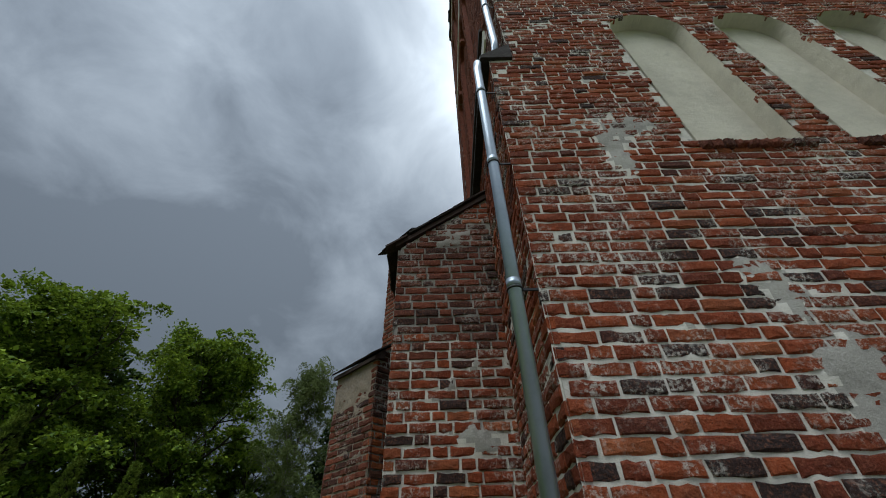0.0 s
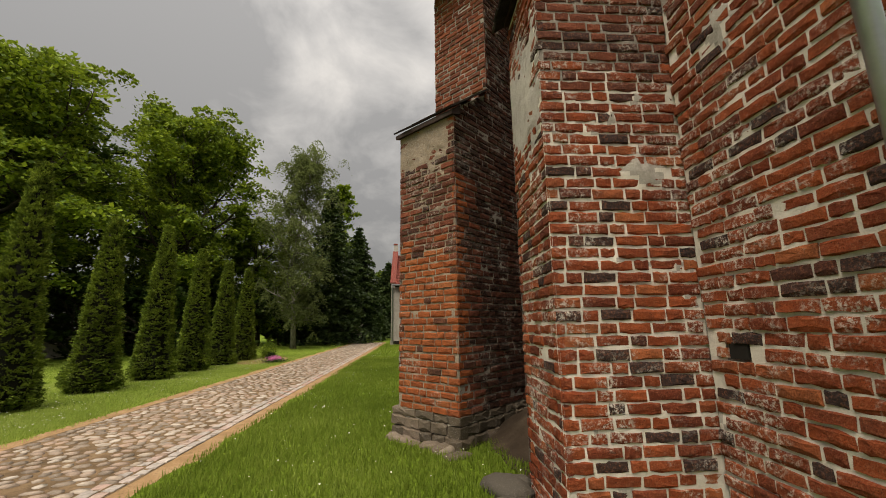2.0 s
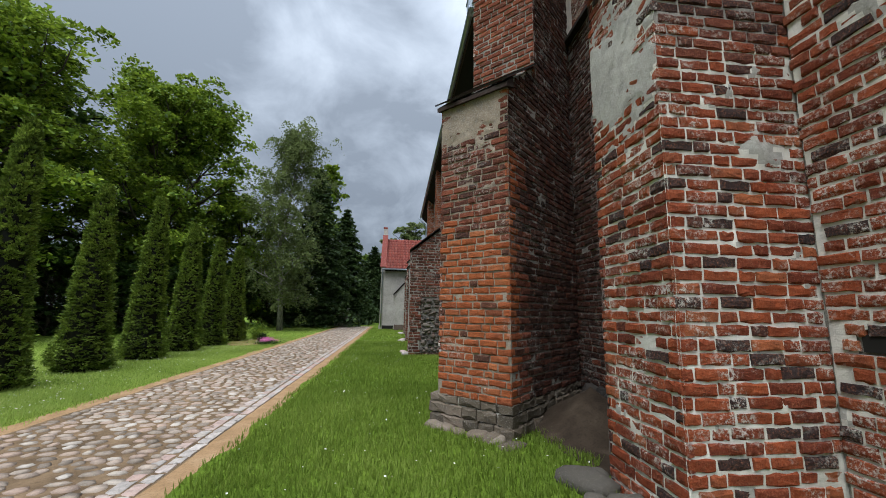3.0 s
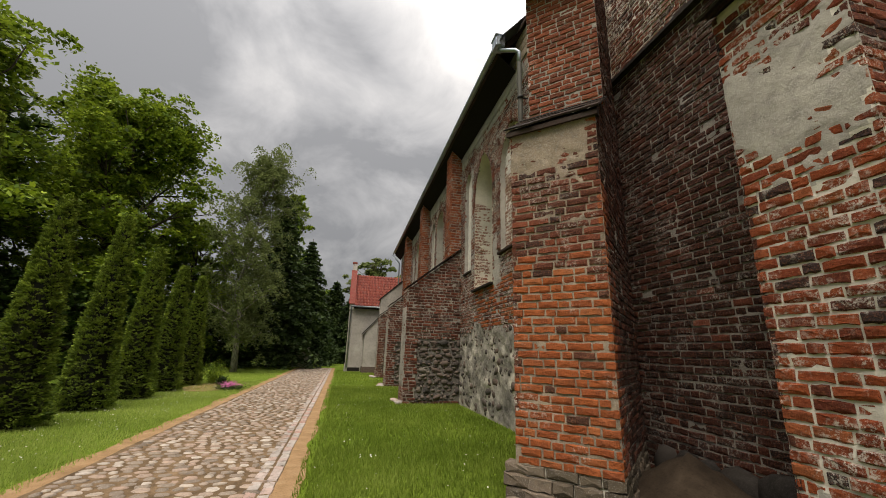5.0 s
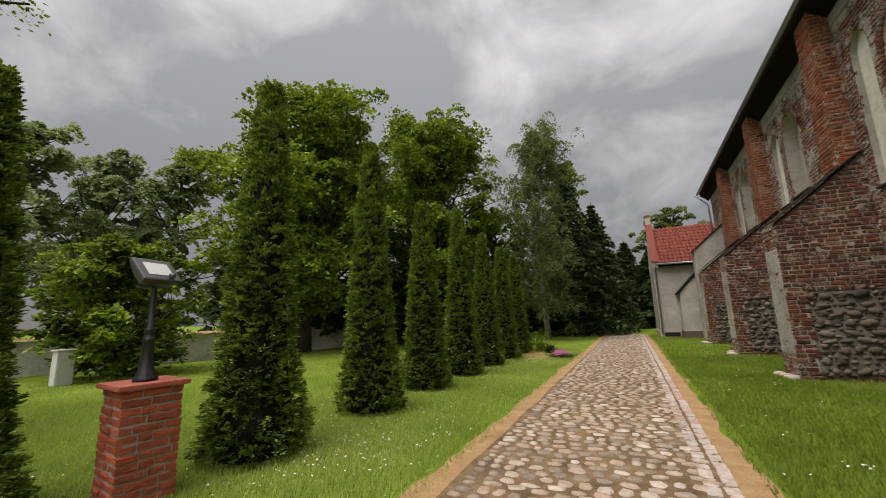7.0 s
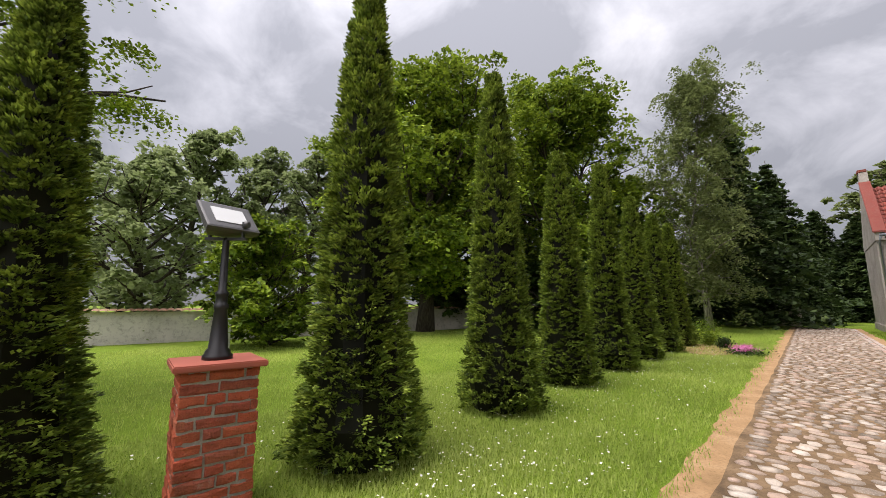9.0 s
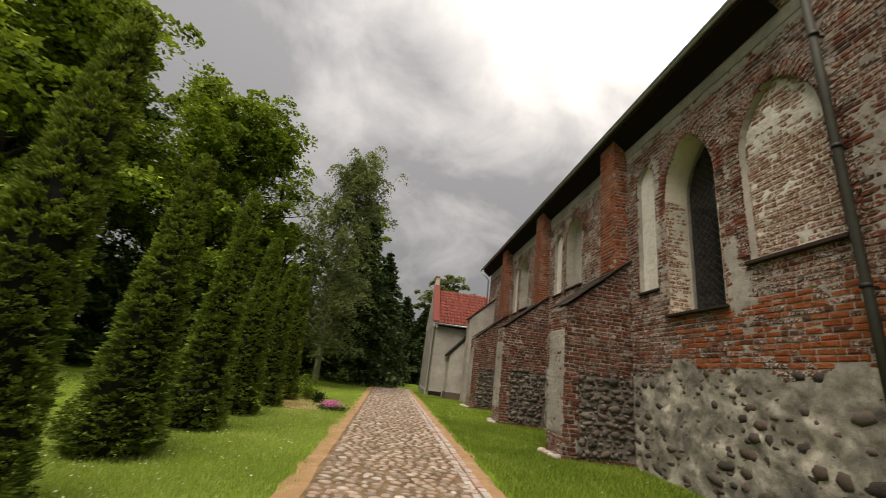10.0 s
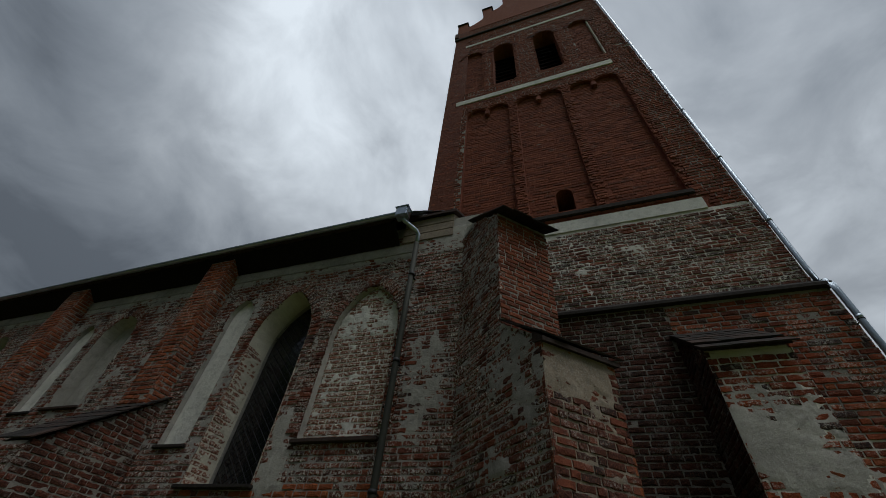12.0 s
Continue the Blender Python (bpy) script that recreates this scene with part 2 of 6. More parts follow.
def wood_material(name, a, b):
    m = Nodes(name, 0.85)
    st = m.n("ShaderNodeMapping")
    st.inputs["Scale"].default_value = (12, 1.2, 12)
    m.link(m.geo.outputs["Position"], st.inputs[0])
    m.color(m.mix(m.noise(4.0, 6, 0.7, 0.0, st.outputs[0]), a, b))
    m.bump(m.noise(9.0, 5, 0.7, 0.0, st.outputs[0]), 0.4, 0.008)
    return m.mat


M_SOFFIT = wood_material("near_black_soffit_boards", (0.005, 0.0045, 0.004), (0.014, 0.011, 0.009))
# weathered tile, darkened further in colour for the shade along its edges
M_TILE_OLD = stone_material("weathered_shaded_tile", [(0.0, (0.013, 0.012, 0.011)), (0.5, (0.024, 0.019, 0.017)), (1.0, (0.050, 0.028, 0.022))], 0.5, 0.06)
M_TILE_RED = stone_material("red_clay_tile", [(0.0, (0.17, 0.036, 0.028)), (0.5, (0.22, 0.046, 0.034)), (1.0, (0.26, 0.060, 0.042))], 0.3)
M_TILE_CLAY = stone_material("pale_clay_tile", [(0.0, (0.30, 0.16, 0.10)), (0.5, (0.38, 0.21, 0.14)), (1.0, (0.44, 0.27, 0.19))], 0.3)


def foliage_material(name, dark, mid, light, through=0.35, scale=0.9):
    m = Nodes(name, 0.55)
    r = m.rand()
    # clump-scale noise puts lighter and shaded patches into the leaf colour
    broad = m.noise(scale, 3, 0.6)
    c = m.ramp(m.math("ADD", m.math("MULTIPLY", r, 0.30), m.math("MULTIPLY", broad, 0.95)), [(0.38, dark), (0.61, mid), (0.90, light)])
    m.color(c)
    m.bsdf.inputs["Specular IOR Level"].default_value = 0.12
    tr, ad = m.n("ShaderNodeBsdfTranslucent"), m.n("ShaderNodeMixShader")
    m.link(m.mix(0.5, c, light), tr.inputs[0])
    ad.inputs[0].default_value = through
    m.link(m.bsdf.outputs[0], ad.inputs[1])
    m.link(tr.outputs[0], ad.inputs[2])
    m.link(ad.outputs[0], m.out.inputs[0])
    return m.mat


M_THUJA = foliage_material("thuja_sprays", (0.007, 0.014, 0.003), (0.088, 0.140, 0.021), (0.350, 0.440, 0.072), 0.22, 5.0)
M_THUJA_CORE = foliage_material("thuja_core_shade", (0.004, 0.005, 0.002), (0.007, 0.008, 0.003), (0.012, 0.013, 0.005), 0.0)
M_LEAF = foliage_material("broad_leaves", (0.008, 0.018, 0.003), (0.088, 0.152, 0.016), (0.340, 0.440, 0.044), 0.24, 0.9)
M_LEAF_DEEP = foliage_material("deep_green_leaves", (0.005, 0.011, 0.003), (0.028, 0.058, 0.012), (0.10, 0.16, 0.033), 0.22, 0.9)
M_LEAF_BIRCH = foliage_material("birch_leaves", (0.075, 0.10, 0.035), (0.13, 0.165, 0.055), (0.20, 0.24, 0.09), 0.45, 0.5)
M_LEAF_GREY = foliage_material("grey_green_leaves", (0.085, 0.12, 0.045), (0.17, 0.22, 0.09), (0.28, 0.34, 0.15), 0.45, 0.5)
M_NEEDLE = foliage_material("spruce_needles", (0.012, 0.023, 0.008), (0.034, 0.060, 0.019), (0.085, 0.125, 0.038), 0.18, 0.6)
M_GRASS = foliage_material("grass_blades", (0.088, 0.138, 0.015), (0.145, 0.212, 0.027), (0.250, 0.320, 0.064), 0.50, 0.5)
M_LAWN = foliage_material("pale_mown_blades", (0.20, 0.285, 0.046), (0.29, 0.385, 0.075), (0.44, 0.51, 0.155), 0.50, 0.5)
M_PETAL_WHITE = foliage_material("daisy_petals", (0.65, 0.65, 0.6), (0.75, 0.75, 0.7), (0.8, 0.8, 0.75), 0.2)
M_PETAL_PINK = foliage_material("pink_petals", (0.45, 0.10, 0.28), (0.55, 0.16, 0.36), (0.65, 0.25, 0.45), 0.2)
M_PETAL_YELLOW = foliage_material("yellow_petals", (0.5, 0.42, 0.05), (0.6, 0.5, 0.06), (0.65, 0.56, 0.1), 0.2)


def bark_material(name, a, b, c):
    m = Nodes(name, 0.9)
    st = m.n("ShaderNodeMapping")
    st.inputs["Scale"].default_value = (7, 7, 1.3)
    m.link(m.geo.outputs["Position"], st.inputs[0])
    m.color(m.ramp(m.noise(2.5, 7, 0.7, 0.5, st.outputs[0]), [(0.35, a), (0.5, b), (0.68, c)]))
    m.bump(m.noise(6.0, 6, 0.7, 0.4, st.outputs[0]), 0.8, 0.03)
    return m.mat


M_BARK = bark_material("dark_bark", (0.022, 0.018, 0.014), (0.05, 0.042, 0.034), (0.09, 0.078, 0.062))
M_BARK_BIRCH = bark_material("birch_bark", (0.03, 0.027, 0.024), (0.20, 0.19, 0.17), (0.36, 0.345, 0.32))


def ground_material():
    m = Nodes("lawn_soil_and_turf", 0.95)
    c = m.ramp(m.noise(0.5, 6, 0.6, 0.5), [(0.3, (0.085, 0.138, 0.012)), (0.5, (0.120, 0.188, 0.017)), (0.7, (0.165, 0.230, 0.027))])
    c = m.mix(m.step(m.noise(16.0, 5, 0.7), 0.5, 0.8), c, (0.060, 0.090, 0.010))
    c = m.mix(m.math("MULTIPLY", m.step(m.noise(0.23, 3, 0.6), 0.55, 0.7), 0.4), c, (0.17, 0.19, 0.045))
    m.color(c)
    m.bump(m.noise(60.0, 5, 0.7), 0.8, 0.03)
    return m.mat


def sand_material(name, a, b, c):
    m = Nodes(name, 0.97)
    col = m.ramp(m.noise(3.0, 7, 0.65, 0.4), [(0.3, a), (0.5, b), (0.7, c)])
    col = m.mix(m.math("MULTIPLY", m.step(m.noise(40.0, 5, 0.7), 0.5, 0.7), 0.5), col, tuple(v * 0.45 for v in a))
    m.color(col)
    m.bump(m.noise(80.0, 5, 0.75), 0.7, 0.012)
    return m.mat


M_GROUND = ground_material()
M_SAND = sand_material("ochre_sand_verge", (0.22, 0.14, 0.072), (0.30, 0.19, 0.10), (0.36, 0.25, 0.145))
M_JOINT = sand_material("dark_joint_sand", (0.075, 0.052, 0.032), (0.15, 0.102, 0.060), (0.24, 0.165, 0.10))
M_UNSEEN_GROUND = sand_material("unseen_grey_ground", (0.13, 0.125, 0.12), (0.20, 0.19, 0.18), (0.28, 0.27, 0.255))
# dark brown soil, halved again in colour for the corner's shade
M_SOIL = sand_material("shaded_bare_soil", (0.024, 0.017, 0.012), (0.040, 0.029, 0.020), (0.062, 0.046, 0.032))


def plain_material(name, colour, rough=0.6, metallic=0.0):
    m = Nodes(name, rough, metallic)
    m.color(m.mix(m.noise(6.0, 5, 0.6), tuple(v * 0.8 for v in colour), colour))
    return m.mat


def glass_material(name, tint, rough=0.05):
    m = Nodes(name, rough)
    m.color(tint)
    m.bsdf.inputs["Specular IOR Level"].default_value = 0.6
    return m.mat


M_DARK_GLASS = glass_material("old_window_glass", (0.012, 0.013, 0.015), 0.12)
M_LAMP_GLASS = glass_material("floodlight_glass", (0.55, 0.57, 0.58), 0.2)
M_IRON = plain_material("black_iron", (0.02, 0.02, 0.022), 0.6, 0.4)
M_DARK_INSIDE = plain_material("hole_shade_fill", (0.02, 0.018, 0.016), 0.9)
M_CAP_RED = plain_material("red_cap_slab", (0.34, 0.085, 0.055), 0.75)
M_BOX_GREY = plain_material("pale_utility_box", (0.55, 0.56, 0.55), 0.6)


# ---- builders ----
rng = np.random.default_rng(7)
UP = Vector((0, 0, 1))


def mesh_from(name, verts, faces, mat, smooth=False):
    me = bpy.data.meshes.new(name)
    me.from_pydata([tuple(v) for v in verts], [], [tuple(f) for f in faces])
    me.materials.append(mat)
    if smooth:
        me.polygons.foreach_set("use_smooth", [True] * len(me.polygons))
    me.update()
    return me


def mesh_arrays(name, verts, loops, size, mat, smooth=False):
    """A mesh of equal polygons (size corners each) from arrays."""
    me = bpy.data.meshes.new(name)
    n = len(loops) // size
    me.vertices.add(len(verts))
    me.vertices.foreach_set("co", np.asarray(verts, np.float32).ravel())
    me.loops.add(len(loops))
    me.loops.foreach_set("vertex_index", np.asarray(loops, np.int32))
    me.polygons.add(n)
    me.polygons.foreach_set("loop_start", np.arange(0, n * size, size, dtype=np.int32))
    if smooth:
        me.polygons.foreach_set("use_smooth", np.ones(n, bool))
    me.materials.append(mat)
    me.update(calc_edges=True)
    return me


def thing(name, base=(0, 0, 0), label="", category="", group="", kind=""):
    ob = new(name)
    ob.empty_display_size = 0.2
    ob.location = base
    return tagged(ob, label, category, group, kind)


def under(ob, parent):
    """Puts ob, built in world coordinates, under a thing."""
    ob.parent = parent
    top, m = parent, Matrix()
    while top is not None:
        m = Matrix.Translation(top.location) @ m if top.parent is None else m
        top = top.parent
    ob.matrix_parent_inverse = m.inverted() if parent.parent is None else Matrix()
    return ob


def part(name, data, mat=None, parent=None, label=""):
    """A bmesh or a mesh as one object under a thing or part (in world coordinates)."""
    if isinstance(data, bmesh.types.BMesh):
        bmesh.ops.recalc_face_normals(data, faces=data.faces)
        me = bpy.data.meshes.new(name)
        data.to_mesh(me)
        data.free()
        me.materials.append(mat)
    else:
        me = data
    ob = new(name, me)
    if parent is not None:
        under(ob, parent)
    return tagged(ob, label)


def box_bm(x0, x1, y0, y1, z0, z1, bevel=0.0, bm=None):
    bm = bm or bmesh.new()
    vs = bmesh.ops.create_cube(bm, size=1.0)["verts"]
    for v in vs:
        v.co = Vector(((x0 + x1) / 2 + v.co.x * (x1 - x0), (y0 + y1) / 2 + v.co.y * (y1 - y0), (z0 + z1) / 2 + v.co.z * (z1 - z0)))
    if bevel:
        es = list({e for v in vs for e in v.link_edges})
        bmesh.ops.bevel(bm, geom=es, offset=bevel, segments=2, affect="EDGES")
    return bm


def prism_bm(points, n, depth, bm=None):
    """A flat polygon of world points pushed back by depth along -n."""
    bm = bm or bmesh.new()
    a = [bm.verts.new(p) for p in points]
    b = [bm.verts.new(Vector(p) - Vector(n) * depth) for p in points]
    bm.faces.new(a)
    bm.faces.new(list(reversed(b)))
    for i in range(len(a)):
        j = (i + 1) % len(a)
        bm.faces.new((a[i], b[i], b[j], a[j]))
    return bm


def tube_bm(points, radii, segs=12, bm=None, caps=True):
    bm = bm or bmesh.new()
    rings = []
    pts = [Vector(p) for p in points]
    if isinstance(radii, (int, float)):
        radii = [radii] * len(pts)
    for i, p in enumerate(pts):
        d = (pts[min(i + 1, len(pts) - 1)] - pts[max(i - 1, 0)]).normalized()
        a = d.cross(UP if abs(d.z) < 0.95 else Vector((1, 0, 0))).normalized()
        b = d.cross(a)
        rings.append([bm.verts.new(p + (a * math.cos(k * math.tau / segs) + b * math.sin(k * math.tau / segs)) * radii[i]) for k in range(segs)])
    for r0, r1 in zip(rings, rings[1:]):
        for k in range(segs):
            bm.faces.new((r0[k], r0[(k + 1) % segs], r1[(k + 1) % segs], r1[k])).smooth = True
    if caps:
        bm.faces.new(rings[0])
        bm.faces.new(list(reversed(rings[-1])))
    return bm


class Plane:
    """A wall face: o its lower left corner, u along it, n out of it."""

    def __init__(self, o, u, n):
        self.o, self.u, self.n = Vector(o), Vector(u).normalized(), Vector(n).normalized()

    def at(self, a, z, d=0.0):
        return self.o + self.u * a + UP * z + self.n * d


def slab(plane, outline, holes, thick, setback=0.03):
    """A wall body with openings right through it, its front set back behind the brick faces."""
    loops = [[Vector((a, z, 0)) for a, z in lp] for lp in [outline] + holes]
    from mathutils.geometry import tessellate_polygon
    flat = [p for lp in loops for p in lp]
    tris = tessellate_polygon(loops)
    bm = bmesh.new()
    f = [bm.verts.new(plane.at(p.x, p.y, -setback)) for p in flat]
    b = [bm.verts.new(plane.at(p.x, p.y, -thick)) for p in flat]
    for t in tris:
        try:
            bm.faces.new([f[i] for i in t])
            bm.faces.new([b[i] for i in reversed(t)])
        except ValueError:
            pass
    k = 0
    for lp in loops:
        c = len(lp)
        for i in range(c):
            j = (i + 1) % c
            bm.faces.new((f[k + i], f[k + j], b[k + j], b[k + i]))
        k += c
    return bm


def arch_loop(a0, a1, sill, spring, apex, steps=7):
    """A pointed (or round) arched opening as a loop of (along, height)."""
    w, c, h = (a1 - a0) / 2, (a0 + a1) / 2, apex - spring
    pts = [(a0, sill), (a1, sill)]
    if h <= w * 1.02:
        pts += [(c + w * math.cos(t * math.pi / (2 * steps)), spring + h * math.sin(t * math.pi / (2 * steps))) for t in range(2 * steps + 1)]
    else:
        r = (w * w + h * h) / (2 * w)
        top = math.asin(min(1, h / r))
        right = [(a1 - r + r * math.cos(t * top / steps), spring + r * math.sin(t * top / steps)) for t in range(steps + 1)]
        pts += right + [(2 * c - a, z) for a, z in reversed(right[:-1])]
    return pts


def in_loop(loop, a, z):
    inside = False
    for (x0, y0), (x1, y1) in zip(loop, loop[1:] + loop[:1]):
        if (y0 > z) != (y1 > z) and a < (x1 - x0) * (z - y0) / (y1 - y0) + x0:
            inside = not inside
    return inside


def brick_variant(seed):
    """A brick of size 1 with a worn, uneven, chamfered front (+z is out of the wall)."""
    r = random.Random(seed)
    j = lambda s: (r.random() - 0.5) * s
    ring = [(-0.5, -0.5), (-0.12, -0.5), (0.2, -0.5), (0.5, -0.5), (0.5, 0.5), (0.16, 0.5), (-0.18, 0.5), (-0.5, 0.5)]
    back = [(x, y, -1) for x, y in ring]
    rim = [(x + j(0.05), y + j(0.20), -0.18 + j(0.12)) for x, y in ring]
    face = [(x * 0.94 + j(0.05), y * 0.74 + j(0.20), j(0.16)) for x, y in ring]
    v = back + rim + face + [(j(0.3), j(0.3), j(0.10) + 0.03)]
    f = []
    for i in range(8):
        k = (i + 1) % 8
        f += [(i, k, 8 + k, 8 + i), (8 + i, 8 + k, 16 + k, 16 + i), (16 + i, 16 + k, 24)]
    return v, f


VARIANTS = [brick_variant(s) for s in range(10)]
BRICK_MESHES = {}


def brick_mesh(k, mat):
    key = (k, mat.name)
    if key not in BRICK_MESHES:
        BRICK_MESHES[key] = mesh_from("brick", *VARIANTS[k], mat)
    return BRICK_MESHES[key]


PENDING = []  # bricks and stones that become single objects, linked last


def brick_skin(parent, plane, width, height, mat, keep=None, course=0.095, length=0.305, joint=0.020, near=None, far_name="brickwork", seed=1,
               plaster=None, mortar=None, cell=0.05, out=0.0, z_from=0.0, pick=None, depth=0.05, coats=()):
    """Courses of single bricks over a wall face, with the mortar and the render left on it as one relief behind and between them."""
    r = random.Random(seed)
    keep = keep or (lambda a, z: True)
    rows = int((height - z_from) / course)
    joined_v, joined_f = [], []
    budget = 300
    for k in range(rows):
        z = z_from + (k + 0.5) * course
        a = -r.random() * length if k % 2 else -length * 0.5 * r.random()
        pat = k % 3
        while a < width:
            pat += 1
            ln = length * (0.52 if pat % 3 == 0 else 1.0) * r.uniform(0.94, 1.06)
            a0, a1 = max(a, 0.004), min(a + ln - joint, width - 0.004)
            a += ln
            mid = (a0 + a1) / 2
            for _ in range(6):
                if keep(mid, z) and not keep(a0 + 0.005, z):
                    a0 += 0.03
                if keep(mid, z) and not keep(a1 - 0.005, z):
                    a1 -= 0.03
            if a1 - a0 < 0.05:
                continue
            if not (keep(a0 + 0.005, z) and keep(a1 - 0.005, z) and keep((a0 + a1) / 2, z + course * 0.3) and keep((a0 + a1) / 2, z - course * 0.3)):
                continue
            h = course - joint * r.uniform(0.8, 1.25)
            d = out + r.uniform(-0.007, 0.005)
            if r.random() < 0.05:
                d -= r.uniform(0.004, 0.012)
            c = plane.at((a0 + a1) / 2, z + r.uniform(-0.003, 0.003), d)
            tilt = r.uniform(-0.012, 0.012)
            u = (plane.u * math.cos(tilt) + UP * math.sin(tilt))
            v = plane.n.cross(u)
            m = Matrix(((u.x * (a1 - a0), v.x * h, plane.n.x * depth, c.x), (u.y * (a1 - a0), v.y * h, plane.n.y * depth, c.y),
                        (u.z * (a1 - a0), v.z * h, plane.n.z * depth, c.z), (0, 0, 0, 1)))
            kind = r.randrange(10)
            bm_mat = pick((a0 + a1) / 2, z, r) if pick else mat
            if near and near[0] <= (a0 + a1) / 2 <= near[1] and near[2] <= z <= near[3] and budget > 0:
                budget -= 1
                PENDING.append(("brick", brick_mesh(kind, bm_mat), m, parent))
            else:
                vs, fs = VARIANTS[kind]
                o = len(joined_v)
                joined_v += [m @ Vector(p) for p in vs]
                joined_f += [tuple(o + i for i in f) for f in fs]
    if joined_v:
        tagged(part(far_name, mesh_from(far_name, joined_v, joined_f, mat), None, parent), kind="stuff")
    if mortar:
        relief(parent, plane, width, height, keep, mortar, plaster, cell, out, z_from, coats=coats)


def relief(parent, plane, width, height, keep, mat, plaster=None, cell=0.05, out=0.0, z_from=0.0, name="mortar", fleck=-0.36, rough=0.0, coats=()):
    """coats: other materials of the relief, each with the test (along, height, thickness of render) that says where it lies."""
    nu, nv = max(2, int(width / cell) + 1), max(2, int((height - z_from) / cell) + 1)
    us, vs = np.linspace(0.0, width, nu), np.linspace(z_from, height, nv)
    verts, faces = [], []
    ok = np.zeros((nv, nu), bool)
    coat = np.zeros((nv, nu), int)
    slots = []
    for j, z in enumerate(vs):
        for i, a in enumerate(us):
            p = plane.at(a, z)
            d = -0.014 + 0.008 * noise.noise(p * 9.0)
            lift = rough * (noise.noise(p * 4.0) + 0.6 * noise.noise(p * 9.5))
            ok[j, i] = keep(a, z)
            k = -1.0
            if plaster:
                k = max(plaster(a, z), fleck) + 0.42 * noise.fractal(p * 2.4, 0.8, 2.1, 5) + 0.42 * noise.noise(p * 13.0)
                if k > 0:
                    d = -0.009 + min(1.0, k * 2.4) * 0.0165 + 0.005 * noise.noise(p * 7.0)
            for c, (_, test) in enumerate(coats):
                if test(a, z, k):
                    coat[j, i] = c + 1
            if i in (0, nu - 1) or j == nv - 1:
                d = min(d, -0.004)
            verts.append(plane.at(a, z, d + lift + out))
    for j in range(nv - 1):
        for i in range(nu - 1):
            if ok[j, i] and ok[j, i + 1] and ok[j + 1, i] and ok[j + 1, i + 1]:
                faces.append((j * nu + i, j * nu + i + 1, (j + 1) * nu + i + 1, (j + 1) * nu + i))
                slots.append(int(coat[j, i]))
    if faces:
        me = mesh_from(name, verts, faces, mat, True)
        for m, _ in coats:
            me.materials.append(m)
        me.polygons.foreach_set("material_index", slots)
        tagged(part(name, me, None, parent), kind="stuff")


def rendered(a, z, k):
    return k > 0.06


def sooted(low):
    return lambda a, z, k: z > low + 0.35 * noise.noise(Vector((a * 1.7, z * 1.3, 3.0)))


def stone_variant(seed, sub=2):
    bm = bmesh.new()
    bmesh.ops.create_icosphere(bm, subdivisions=sub, radius=0.5)
    off = Vector((seed * 3.1, seed * 1.7, seed * 0.9))
    for v in bm.verts:
        p = v.co.copy()
        v.co *= 1.0 + 0.35 * noise.noise(p * 2.2 + off) + 0.12 * noise.noise(p * 5.0 + off)
        for i in range(3):
            v.co[i] = max(-0.38, min(0.38, v.co[i]))
    vs = [tuple(v.co) for v in bm.verts]
    bm.verts.index_update()
    fs = [tuple(v.index for v in f.verts) for f in bm.faces]
    bm.free()
    return vs, fs


STONES = [stone_variant(s) for s in range(8)]
STONES_LOW = [stone_variant(s + 20, 1) for s in range(8)]
STONE_MESHES = {}


def stone_mesh(k, mat, low=False, name="stone"):
    key = (k, mat.name, low)
    if key not in STONE_MESHES:
        STONE_MESHES[key] = mesh_from(name, *(STONES_LOW if low else STONES)[k], mat, True)
    return STONE_MESHES[key]


def fieldstones(parent, plane, a0, a1, z0, z1, size, mat, near=None, seed=3, out=0.0, keep=None, gaps=0.05):
    """Rounded boulders laid in rough courses in a wall."""
    r = random.Random(seed)
    jv, jf = [], []
    budget = 280
    z = z0
    while z < z1:
        h = size * r.uniform(0.62, 0.95)
        a = a0 + r.uniform(0, size * 0.4)
        while a < a1:
            w = size * r.uniform(0.55, 1.7)
            c = (a + w / 2, z + h / 2 + r.uniform(-0.03, 0.03))
            a += w + 0.015
            if c[0] > a1 - 0.05 or r.random() < gaps or (keep and not keep(*c)):
                continue
            hh = h * r.uniform(0.8, 1.12)
            t = r.uniform(-0.35, 0.35)
            u = plane.u * math.cos(t) + UP * math.sin(t)
            v = plane.n.cross(u)
            p = plane.at(c[0], c[1], out - 0.05 + r.uniform(-0.032, 0.020))
            dep = r.uniform(0.13, 0.20)
            m = Matrix(((u.x * w, v.x * hh, plane.n.x * dep, p.x), (u.y * w, v.y * hh, plane.n.y * dep, p.y), (u.z * w, v.z * hh, plane.n.z * dep, p.z), (0, 0, 0, 1)))
            k = r.randrange(8)
            if near and near[0] <= c[0] <= near[1] and budget > 0:
                budget -= 1
                PENDING.append(("fieldstone", stone_mesh(k, mat, True, "fieldstone"), m, parent))
            else:
                vs, fs = STONES_LOW[k]
                o = len(jv)
                jv += [m @ Vector(q) for q in vs]
                jf += [tuple(o + i for i in f) for f in fs]
        z += h + 0.01
    if jv:
        tagged(part("rubble_stonework", mesh_from("rubble_stonework", jv, jf, mat, True), None, parent), kind="stuff")


